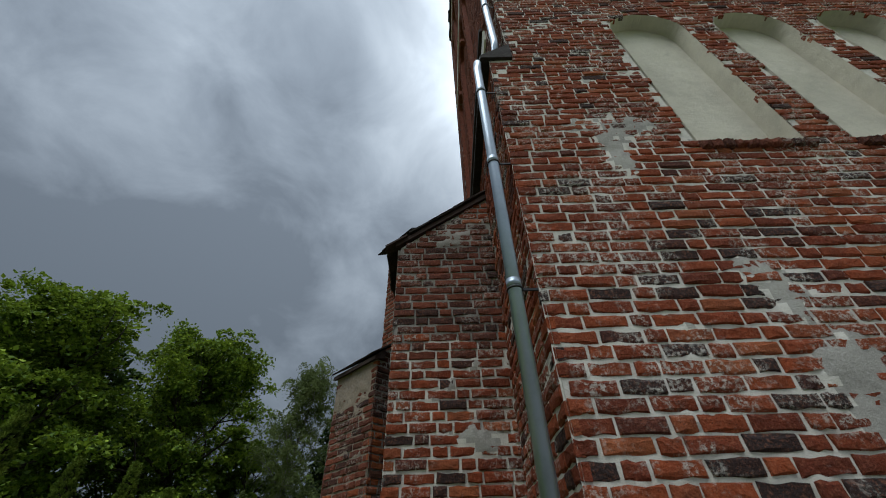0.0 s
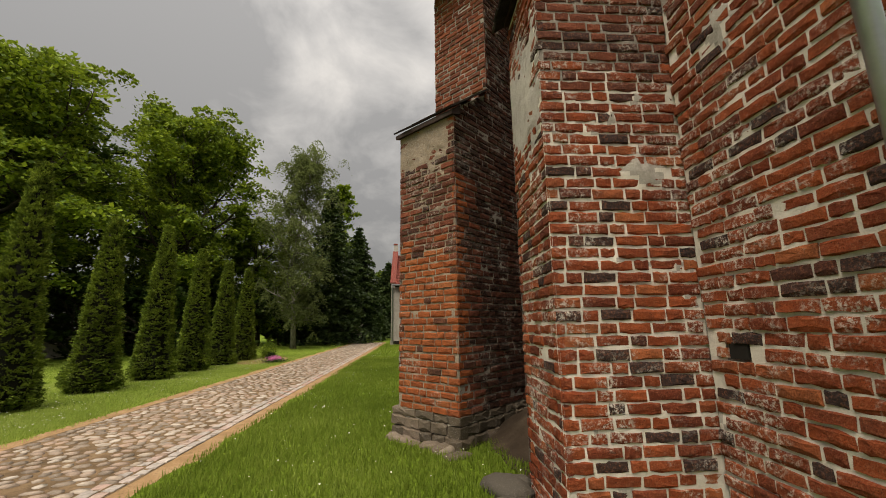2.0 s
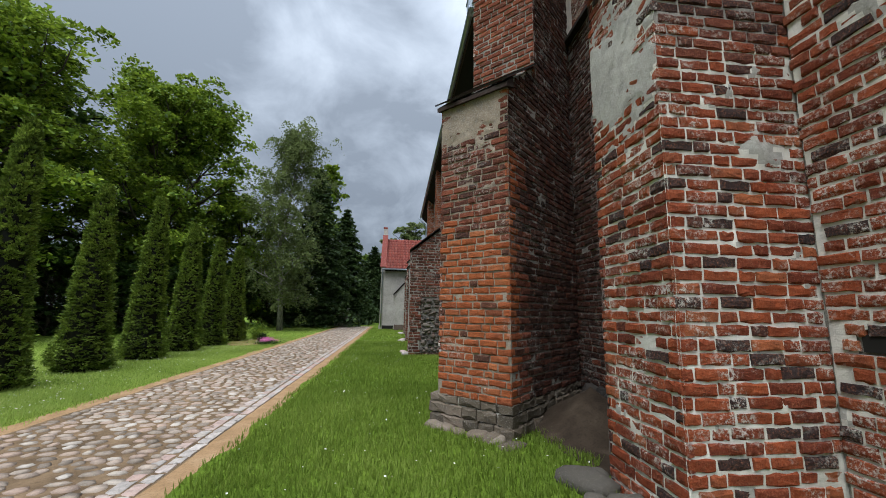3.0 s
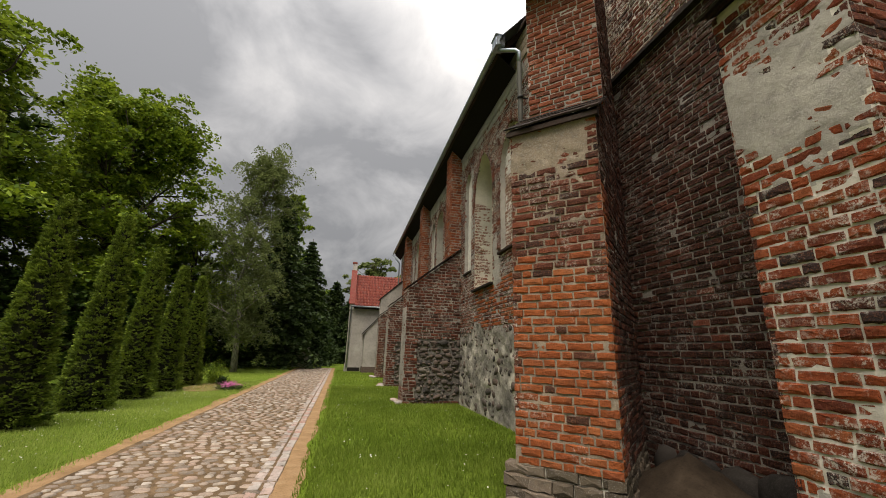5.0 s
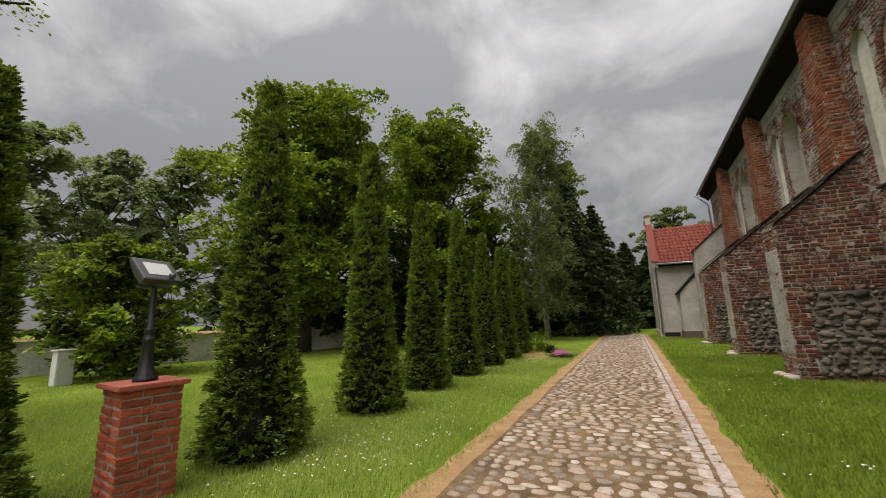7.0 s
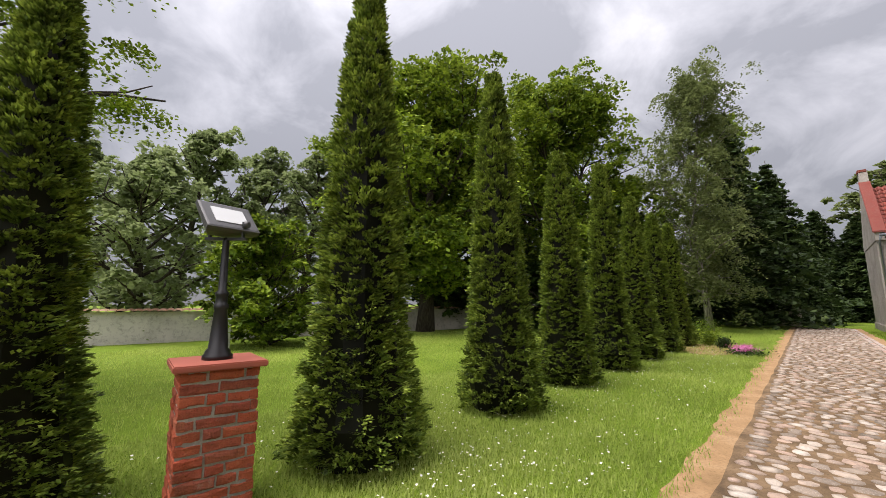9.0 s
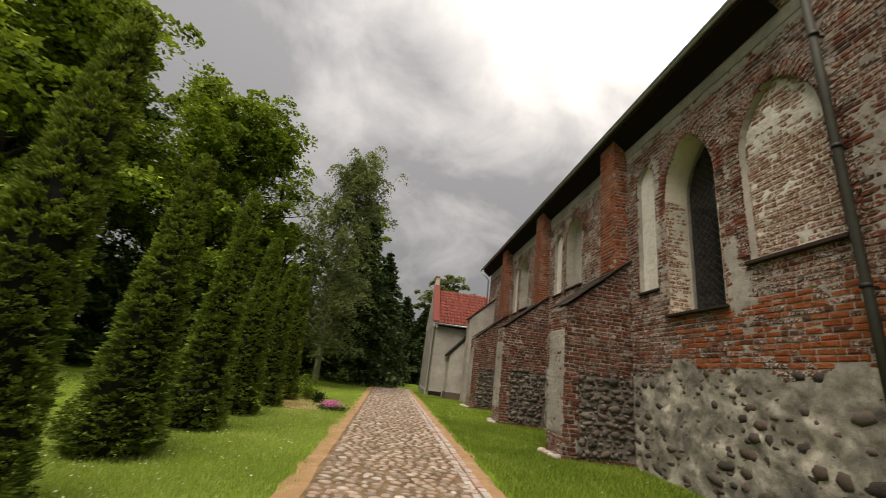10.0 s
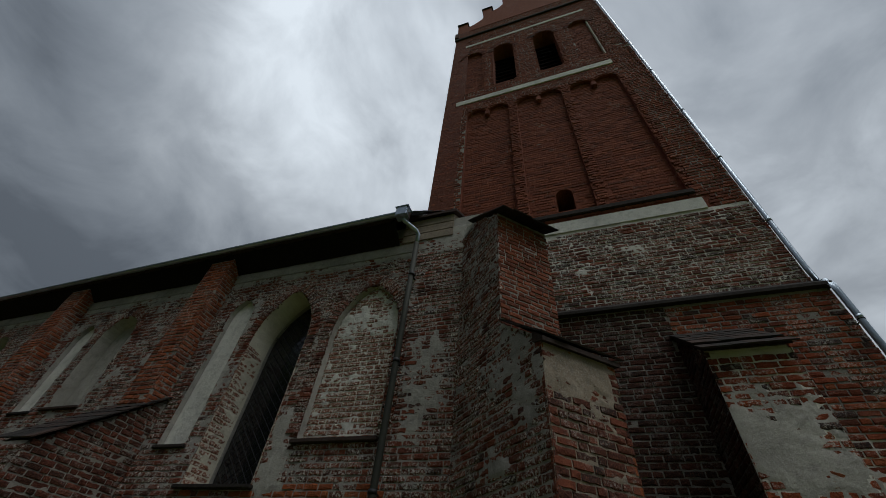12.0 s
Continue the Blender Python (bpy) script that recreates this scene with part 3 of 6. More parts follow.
def arch_ring(parent, plane, a0, a1, spring, apex, mat, depth=0.05, ring=0.24, out=0.013, seed=5, jambs=0.0, name="brick"):
    """Bricks on edge round an arched opening, as single parts."""
    r = random.Random(seed)
    loop = arch_loop(a0, a1, spring - jambs, spring, apex, 40)[1:] + [(a0, spring - jambs)]
    pts = [Vector((a, z, 0)) for a, z in loop]
    step, carry = 0.092, 0.0
    for p, q in zip(pts, pts[1:]):
        ln = (q - p).length
        s = carry
        while s < ln:
            o = p.lerp(q, s / ln)
            t = (q - p).normalized()
            nrm = Vector((t.y, -t.x, 0))
            c = o + nrm * (ring / 2 + 0.005)
            u = plane.u * t.x + UP * t.y
            v = plane.u * nrm.x + UP * nrm.y
            w, h = 0.076, ring * r.uniform(0.92, 1.03)
            pc = plane.at(c.x, c.y, out + r.uniform(-0.004, 0.006))
            m = Matrix(((u.x * w, v.x * h, plane.n.x * depth, pc.x), (u.y * w, v.y * h, plane.n.y * depth, pc.y), (u.z * w, v.z * h, plane.n.z * depth, pc.z), (0, 0, 0, 1)))
            PENDING.append((name, brick_mesh(r.randrange(10), mat), m, parent))
            s += step
        carry = s - ln


def tile_row(parent, p0, p1, down, count, mat, width=None, thick=0.022, length=0.38, name="roof_tile", seed=2):
    """A row of overlapping flat clay tiles from p0 to p1; down: the way that they slope."""
    r = random.Random(seed)
    p0, p1, down = Vector(p0), Vector(p1), Vector(down).normalized()
    u = (p1 - p0) / count
    nrm = u.cross(down).normalized()
    if nrm.z < 0:
        nrm = -nrm
    for i in range(count):
        c = p0 + u * (i + 0.5) + down * r.uniform(-0.02, 0.03) + nrm * r.uniform(0, 0.008)
        hw = u.length * 0.49
        un = u.normalized()
        bm = bmesh.new()
        a = [c - un * hw, c + un * hw, c + un * hw + down * length, c - un * hw + down * length]
        prism_bm([p + nrm * (thick + 0.012 * (k > 1)) for k, p in enumerate(a)], nrm, thick, bm)
        part(name, bm, mat, parent)


# ---- foliage ----
def leaf_quads(centres, size, tilt=0.7, aspect=0.6, seed=1, droop=0.0, normals=None):
    """Arrays of small pointed leaves (one quad each) about the centres."""
    g = np.random.default_rng(seed)
    n = len(centres)
    if normals is None:
        nr = g.normal(size=(n, 3)) * tilt + np.array([0, 0, 1.0])
    else:
        nr = normals + g.normal(size=(n, 3)) * tilt
    nr /= np.linalg.norm(nr, axis=1, keepdims=True) + 1e-9
    t = g.normal(size=(n, 3))
    t[:, 2] -= droop
    t -= nr * np.sum(t * nr, axis=1, keepdims=True)
    t /= np.linalg.norm(t, axis=1, keepdims=True) + 1e-9
    b = np.cross(nr, t)
    s = size * g.uniform(0.6, 1.35, (n, 1))
    a = centres - t * s * 0.5
    c = centres + t * s * 0.5
    l = centres + b * s * aspect * 0.5 - nr * s * 0.08
    r_ = centres - b * s * aspect * 0.5 - nr * s * 0.08
    v = np.stack([a, l, c, r_], axis=1).reshape(-1, 3)
    return v


def leaves_mesh(name, verts, mat):
    return mesh_arrays(name, verts, np.arange(len(verts)), 4, mat)


def limb_points(p, d, length, g, bend=0.25, steps=5):
    pts = [Vector(p)]
    d = Vector(d).normalized()
    for _ in range(steps):
        d = (d + Vector(g.normal(size=3)) * bend * 0.5 + Vector((0, 0, 0.05))).normalized()
        pts.append(pts[-1] + d * length / steps)
    return pts


def broad_tree(name, base, height, radius, leaves, leaf, mat, label, seed, trunk=0.3, clear=0.22, squash=0.7, clumps=150, bark=None, spread=1.0, flat=0.55):
    """A leafy tree: trunk, forking limbs, and leaf clumps about the limb ends with gaps between them."""
    g = np.random.default_rng(seed)
    t = thing(name, base, label, "tree", kind="")
    b = Vector(base)
    bm = bmesh.new()
    top = limb_points(b - UP * 0.15, UP, height * 0.86, g, 0.12, 8)
    tube_bm(top, [trunk * (1.25 if i == 0 else 1.0) * (1 - 0.88 * i / 8) + 0.015 for i in range(9)], 10, bm)
    cen = []
    n_limbs = 32
    for i in range(n_limbs):
        f = clear + (0.95 - clear) * (i + g.uniform(0, 1)) / n_limbs
        k = f * 8
        i0 = min(int(k), 7)
        p = top[i0].lerp(top[i0 + 1], k - i0)
        ang = i * 2.4 + g.uniform(-0.5, 0.5)
        prof = math.sin(math.pi * min(1.0, 0.16 + 0.80 * (f - clear) / (1 - clear))) ** 0.7
        ln = radius * prof * g.uniform(0.75, 1.08)
        rise = 0.25 + 0.9 * (f - clear)
        d = Vector((math.cos(ang), math.sin(ang), rise))
        pts = limb_points(p, d, ln * 1.05, g, 0.3, 5)
        r0 = trunk * 0.36 * (1 - f * 0.6)
        tube_bm(pts, [r0 * (1 - 0.85 * q / 5) + 0.01 for q in range(6)], 6, bm)
        for q in range(1, 6):
            cen.append((pts[q], ln))
        for s in range(2):
            q = 2 + s
            d2 = Vector((d.x + g.normal() * 0.9, d.y + g.normal() * 0.9, d.z + g.uniform(-0.2, 0.5)))
            sub = limb_points(pts[q], d2, ln * 0.5, g, 0.35, 3)
            tube_bm(sub, [r0 * 0.5 * (1 - 0.8 * w / 3) + 0.006 for w in range(4)], 5, bm)
            cen += [(sub[2], ln), (sub[3], ln)]
    part("trunk", bm, bark or M_BARK, t)
    # shelves of leaves about the outer limbs, domed on top and open below
    clumps = int(clumps * 1.5)
    per = max(24, leaves // clumps)
    out = []
    for i in range(clumps):
        p, ln = cen[g.integers(len(cen))]
        c = np.array(p) + g.normal(size=3) * radius * 0.085 * spread
        cr = radius * g.uniform(0.10, 0.21)
        ang, rad = g.uniform(0, math.tau, per), cr * g.uniform(0, 1, per) ** 0.6 * g.uniform(0.75, 1.2, per)
        q = np.stack([np.cos(ang) * rad, np.sin(ang) * rad, np.zeros(per)], 1)
        lobes = 0.22 * cr * np.sin(ang * 3 + i) * (rad / cr)
        q[:, 2] = cr * flat * (0.75 - (rad / cr) ** 2) + lobes + g.normal(size=per) * cr * 0.13
        out.append(c + q)
    part("crown", leaves_mesh("crown", leaf_quads(np.concatenate(out), leaf, 0.55, 0.62, seed), mat), None, t)
    return t


def conifer(name, base, height, radius, mat, label, seed, whorls=30, needles=120, low=0.06):
    """A spruce: whorls of drooping boughs clothed in sprays."""
    g = np.random.default_rng(seed)
    t = thing(name, base, label, "tree")
    b = Vector(base)
    bm = tube_bm([b - UP * 0.1, b + UP * height * 0.5, b + UP * height], [0.20, 0.11, 0.02], 8)
    cen, nor = [], []
    for i in range(whorls):
        f = low + (1 - low) * i / whorls
        z = height * f
        ln0 = radius * (1 - f) ** 0.85 + 0.15
        for k in range(9):
            ang = k * math.tau / 9 + i * 0.7 + g.uniform(-0.3, 0.3)
            ln = ln0 * g.uniform(0.65, 1.1)
            out = np.array([math.cos(ang), math.sin(ang)])
            n = max(14, int(needles * ln / radius))
            s = g.uniform(0.1, 1, n)
            side = g.normal(size=n) * 0.16 * ln * (1.1 - s * 0.6)
            p = np.zeros((n, 3))
            p[:, 0] = b.x + out[0] * s * ln - out[1] * side
            p[:, 1] = b.y + out[1] * s * ln + out[0] * side
            p[:, 2] = b.z + z + 0.22 * ln * s - 0.42 * ln * s * s - np.abs(side) * 0.4 - g.uniform(0, 0.12, n)
            cen.append(p)
            tube_bm([b + UP * z, b + Vector((out[0] * ln * 0.7, out[1] * ln * 0.7, z - 0.03 * ln))], [0.03, 0.008], 4, bm, False)
    part("trunk", bm, M_BARK, t)
    part("crown", leaves_mesh("crown", leaf_quads(np.concatenate(cen), 0.42, 0.45, 0.5, seed, 0.5), mat), None, t)
    return t


def thuja_mesh(seed, height=4.8, radius=0.44, tufts=2500, per=24):
    """A columnar arborvitae: flat fans of sprays that stand out in shelves over a tapering body, near black for inner
    shade.
    """
    g = np.random.default_rng(seed)
    f = g.uniform(0, 1, tufts) ** 1.15
    ang = np.arange(tufts) * 2.39996 + g.uniform(-0.4, 0.4, tufts)
    z = 0.06 + f * (height - 0.16)

    def prof(h):
        q = h / height
        return radius * (np.clip(1.02 - q, 0, 1) ** 0.66 + 0.24 * np.exp(-(np.maximum(0, q - 0.03) / 0.11) ** 2) - 0.22 * np.exp(-(q / 0.025) ** 2)) + 0.015

    lump = 1.0 + 0.08 * np.sin(ang * 3 + z * 2.1 + seed) * np.sin(z * 4.3 + seed * 2) + 0.06 * np.sin(ang * 5 - z * 9.0) + g.normal(size=tufts) * 0.05
    rr = prof(z) * lump
    outw = np.stack([np.cos(ang), np.sin(ang), np.zeros(tufts)], 1)
    tang = np.stack([-np.sin(ang), np.cos(ang), np.zeros(tufts)], 1)
    rise = g.uniform(0.15, 0.75, tufts)[:, None] + (f ** 2)[:, None] * 0.9
    axis = outw + np.array([0, 0, 1.0]) * rise + tang * g.normal(size=(tufts, 1)) * 0.35
    axis /= np.linalg.norm(axis, axis=1, keepdims=True)
    roll = g.normal(size=(tufts, 1)) * 0.55
    side = tang * np.cos(roll) + np.cross(axis, tang) * np.sin(roll)
    size = (g.uniform(0.085, 0.15, tufts) * (1.0 - 0.35 * f))[:, None, None]
    base = (outw * (rr * 0.83)[:, None] + np.array([0, 0, 1.0]) * z[:, None])[:, None, :]
    s = g.uniform(0.1, 1.0, (tufts, per, 1)) ** 0.7
    w = g.uniform(-1, 1, (tufts, per, 1)) * 0.62 * np.sqrt(np.maximum(0, 1.05 - s ** 3)) * s
    droop = np.array([0, 0, -1.0]) * (s ** 2) * 0.22
    P = (base + (axis[:, None, :] * s + side[:, None, :] * w + droop) * size * 1.25 + g.normal(size=(tufts, per, 3)) * 0.010).reshape(-1, 3)
    P[:, 2] = np.maximum(P[:, 2], 0.02)
    n = len(P)
    up = (axis[:, None, :] + side[:, None, :] * w * 1.3 + droop).reshape(-1, 3) + g.normal(size=(n, 3)) * 0.22
    up /= np.linalg.norm(up, axis=1, keepdims=True)
    nr = np.repeat(np.cross(axis, side), per, axis=0) + g.normal(size=(n, 3)) * 0.35
    b = np.cross(up, nr)
    b /= np.linalg.norm(b, axis=1, keepdims=True) + 1e-9
    sz = g.uniform(0.026, 0.052, (n, 1))
    v = np.stack([P - up * sz * 0.5, P + b * sz * 0.26 + up * sz * 0.1, P + up * sz * 0.75, P - b * sz * 0.26 + up * sz * 0.1], 1).reshape(-1, 3)
    crown = leaves_mesh("crown", v, M_THUJA)
    # added near-black core that paints the shade in gaps between the sprays
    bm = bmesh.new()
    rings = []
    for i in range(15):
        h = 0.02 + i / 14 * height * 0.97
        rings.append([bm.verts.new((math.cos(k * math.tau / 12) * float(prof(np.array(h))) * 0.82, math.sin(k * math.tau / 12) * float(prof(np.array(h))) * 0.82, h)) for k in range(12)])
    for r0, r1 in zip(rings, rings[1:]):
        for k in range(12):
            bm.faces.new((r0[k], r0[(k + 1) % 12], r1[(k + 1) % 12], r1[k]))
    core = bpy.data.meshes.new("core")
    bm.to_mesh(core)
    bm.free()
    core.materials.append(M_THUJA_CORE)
    return crown, core


def grass_mesh(name, spots, height, mat, seed):
    """Blades, one bent strip each, standing on the spots."""
    g = np.random.default_rng(seed)
    n = len(spots)
    a = g.uniform(0, math.tau, n)
    w = g.uniform(0.004, 0.009, n)[:, None]
    h = (height * g.uniform(0.45, 1.25, n))[:, None]
    side = np.stack([np.cos(a), np.sin(a), np.zeros(n)], 1)
    lean = np.stack([-np.sin(a), np.cos(a), np.zeros(n)], 1) * g.uniform(0.1, 0.8, n)[:, None]
    p = np.asarray(spots)
    v = np.stack([p - side * w, p + side * w, p + lean * h * 0.9 + np.array([0, 0, 1.0]) * h], 1).reshape(-1, 3)
    return mesh_arrays(name, v, np.arange(len(v)), 3, mat)


# ---- ground and path ----
def build_ground():
    bm = bmesh.new()
    ring = [bm.verts.new((math.cos(k * math.tau / 64) * 900, math.sin(k * math.tau / 64) * 900, 0)) for k in range(64)]
    bm.faces.new(ring)
    tagged(part("ground", bm, M_GROUND), "short green lawn with bare soil under the blades", "lawn", kind="structure")


def ribbon(name, x_left, x_right, y0, y1, z, mat, wob, label, seed):
    """A strip along y with ragged edges, a few millimetres thick."""
    v, f = [], []
    n = int((y1 - y0) / 0.15)
    for i in range(n + 1):
        y = y0 + (y1 - y0) * i / n
        for k, (x, s) in enumerate(((x_left, -1), (x_left + 0.06, 0), (x_right - 0.06, 0), (x_right, 1))):
            e = noise.fractal(Vector((seed * 9.1 + (k > 1) * 40, y * 0.9, 0)), 1.0, 2.0, 4) * wob
            drift = -0.012 * (y - 8)
            v.append((x + drift + e, y, z if s == 0 else 0.001))
    for i in range(n):
        for k in range(3):
            a = i * 4 + k
            f.append((a, a + 1, a + 5, a + 4))
    ob = part(name, mesh_from(name, v, f, mat, True))
    return tagged(ob, label, "path", kind="structure")


PATH_L, PATH_R = -6.86, -4.42


def build_path():
    ribbon("pavement_sand_edge", PATH_L - 0.28, PATH_R + 0.26, -14, 36, 0.006, M_SAND, 0.14, "ochre sandy edge of the cobbled path", 1)
    path = ribbon("pavement", PATH_L - 0.02, PATH_R + 0.02, -14, 36, 0.012, M_JOINT, 0.03, "cobbled church path of rounded field stones with sandy joints", 2)
    r = random.Random(11)
    jv, jf, budget = [], [], 300
    y = -13.5
    row = 0
    while y < 35.5:
        h = r.uniform(0.105, 0.165)
        x = PATH_L + 0.04 + r.uniform(0, 0.06)
        while x < PATH_R - 0.30:
            w = r.uniform(0.10, 0.24)
            if r.random() > 0.03:
                cx, cy = x + w / 2 - 0.012 * (y - 8), y + h / 2 + r.uniform(-0.035, 0.035)
                m = pose(cx, cy, 0.008, 0, 0, r.uniform(-22, 22)) @ Matrix.Diagonal((w * 1.02, h * r.uniform(0.9, 1.25), r.uniform(0.045, 0.075), 1))
                k = r.randrange(8)
                if 6.2 < y < 10.5 and budget > 0 and -6.6 < x < -4.8:
                    budget -= 1
                    PENDING.append(("cobblestone", stone_mesh(k, M_COBBLE, True, "cobblestone"), m, path))
                else:
                    vs, fs = STONES_LOW[k]
                    o = len(jv)
                    jv += [m @ Vector(q) for q in vs]
                    jf += [tuple(o + i for i in f) for f in fs]
            x += w + 0.012
        y += h + 0.012
        row += 1
    tagged(part("cobblestones", mesh_from("cobblestones", jv, jf, M_COBBLE, True), None, path), kind="stuff")
    # the straight border of squared setts along the church side
    for col, (xc, mat) in enumerate(((PATH_R - 0.22, M_SETT), (PATH_R - 0.07, M_SETT))):
        y, jv, jf = -13.0, [], []
        while y < 35:
            ln = r.uniform(0.16, 0.26)
            m = pose(xc - 0.012 * (y - 8) + r.uniform(-0.008, 0.008), y + ln / 2, 0.020 + r.uniform(-0.004, 0.004), r.uniform(-2, 2), r.uniform(-2, 2), r.uniform(-2, 2)) @ Matrix.Diagonal((0.115, ln - 0.016, 0.05, 1))
            if 5.5 < y < 15:
                PENDING.append(("border_sett", brick_mesh(r.randrange(10), mat), m, path))
            else:
                vs, fs = VARIANTS[r.randrange(10)]
                o = len(jv)
                jv += [m @ Vector(q) for q in vs]
                jf += [tuple(o + i for i in f) for f in fs]
            y += ln
        tagged(part("border_setts", mesh_from("border_setts", jv, jf, mat), None, path), kind="stuff")


build_ground()
build_path()
# unseen grey ground, added so less green light bounces onto the tower
tagged(part("ground_unseen_grey", prism_bm([(-4.0, -14, 0.006), (9.0, -14, 0.006), (9.0, 1.5, 0.006), (-1.0, 1.2, 0.006), (-4.0, 0.2, 0.006)], (0, 0, 1), 0.05), M_UNSEEN_GROUND), "unseen grey ground added in front of the tower against green bounce light", "gravel", kind="structure")


# ---- tower ----
TX0, TX1, TY0, TY1 = 0.85, 8.45, 2.0, 9.6   # the shaft in plan
BX = 0.60                                   # the thicker base on the north side
LEDGE = 6.40


def spot(a, z, ca, cz, ra, rz):
    """1 in the middle of an oval patch, falling below 0 outside it."""
    return 1.0 - ((a - ca) / ra) ** 2 - ((z - cz) / rz) ** 2


def glow(a, z, ca, cz, ra, rz):
    return max(0.0, spot(a, z, ca, cz, ra, rz))


def niche_panel(parent, plane, loop, depth, mat, name="niche_panel", thick=0.06, label=""):
    a = [p[0] for p in loop]
    z = [p[1] for p in loop]
    c, cz = (min(a) + max(a)) / 2, (min(z) + max(z)) / 2
    pts = [plane.at(c + (p[0] - c) * 1.02, cz + (p[1] - cz) * 1.01, -depth) for p in loop]
    return part(name, prism_bm(pts, plane.n, thick), mat, parent, label)


def reveal(parent, plane, loop, depth, mat, front=-0.004, name="reveal"):
    """The rendered inner faces of a niche."""
    bm = bmesh.new()
    a = [bm.verts.new(plane.at(p[0], p[1], front)) for p in loop]
    c = (sum(p[0] for p in loop) / len(loop), sum(p[1] for p in loop) / len(loop))
    b = [bm.verts.new(plane.at(p[0] + (c[0] - p[0]) * 0.03, p[1] + (c[1] - p[1]) * 0.012, -depth)) for p in loop]
    for i in range(len(loop)):
        j = (i + 1) % len(loop)
        bm.faces.new((a[i], a[j], b[j], b[i]))
    return part(name, bm, mat, parent)


def build_tower_west():
    pl = Plane((BX, TY0, 0), (1, 0, 0), (0, -1, 0))
    niches = [arch_loop(2.27 - BX + k * 1.38, 3.22 - BX + k * 1.38, 4.66, 7.18, 7.68, 8) for k in range(4)]
    outline = [(0.035, -0.3), (7.85, -0.3), (7.85, 27.9), (0.285, 27.9), (0.285, LEDGE), (0.035, LEDGE)]
    wall = tagged(part("wall_tower_west", slab(pl, outline, niches, 0.9), M_MORTAR), "weathered red brick tower wall with pale rendered blind niches", "wall", kind="structure")

    def keep(a, z):
        if z > LEDGE and a < 0.25:
            return False
        return not any(in_loop(n, a, z) for n in niches)

    def render_left(a, z):
        return max(spot(a, z, 2.0, 2.55, 0.5, 0.45), spot(a, z, 0.95, 4.4, 0.30, 0.40), spot(a, z, 2.75, 3.6, 0.6, 0.30), spot(a, z, 1.35, 3.35, 0.2, 0.5),
                   spot(a, z, 0.9, 5.7, 0.4, 0.5), spot(a, z, 0.5, 6.5, 0.3, 0.2), spot(a, z, 1.65, 2.45, 0.42, 0.5) + 0.40, spot(a, z, 1.45, 3.05, 0.3, 0.4) + 0.15, spot(a, z, 1.0, 5.0, 0.8, 0.9) + 0.05) - 0.85

    brick_skin(wall, pl, 7.0, 8.6, M_BRICK, keep, 0.096, 0.262, near=(0.0, 2.1, 1.6, 5.0), seed=21, plaster=render_left, mortar=M_MORTAR, coats=[(M_PLASTER_PALE, rendered)])
    brick_skin(wall, Plane((BX, TY0, 0), (1, 0, 0), (0, -1, 0)), 7.8, 27.7, M_BRICK_TOWER, lambda a, z: a > 0.25, 0.12, 0.33, seed=22, z_from=8.6)
    for n in niches:
        niche_panel(wall, pl, n, 0.20, M_PLASTER_CREAM, label="cream rendered niche back")
        reveal(wall, pl, n, 0.21, M_PLASTER_CREAM)
        a0, a1 = n[0][0], n[1][0]
        c = 0
        while a0 + c * 0.10 < a1 + 0.05:
            m = Matrix(((0.085, 0, 0, BX + a0 + 0.03 + c * 0.10), (0, 0, -0.16, TY0 - 0.035), (0, 0.09, 0, 4.61), (0, 0, 0, 1)))
            PENDING.append(("sill_brick", brick_mesh(c % 10, M_BRICK_DARK), m, wall))
            c += 1
    return wall


def double_arch(a0, a1, zb, spring):
    r = (a1 - a0) / 4
    pts = [(a0, zb), (a1, zb)]
    for c in (a1 - r, a0 + r):
        pts += [(c + r * math.cos(t * math.pi / 8), spring + r * math.sin(t * math.pi / 8)) for t in range(9)]
    return pts


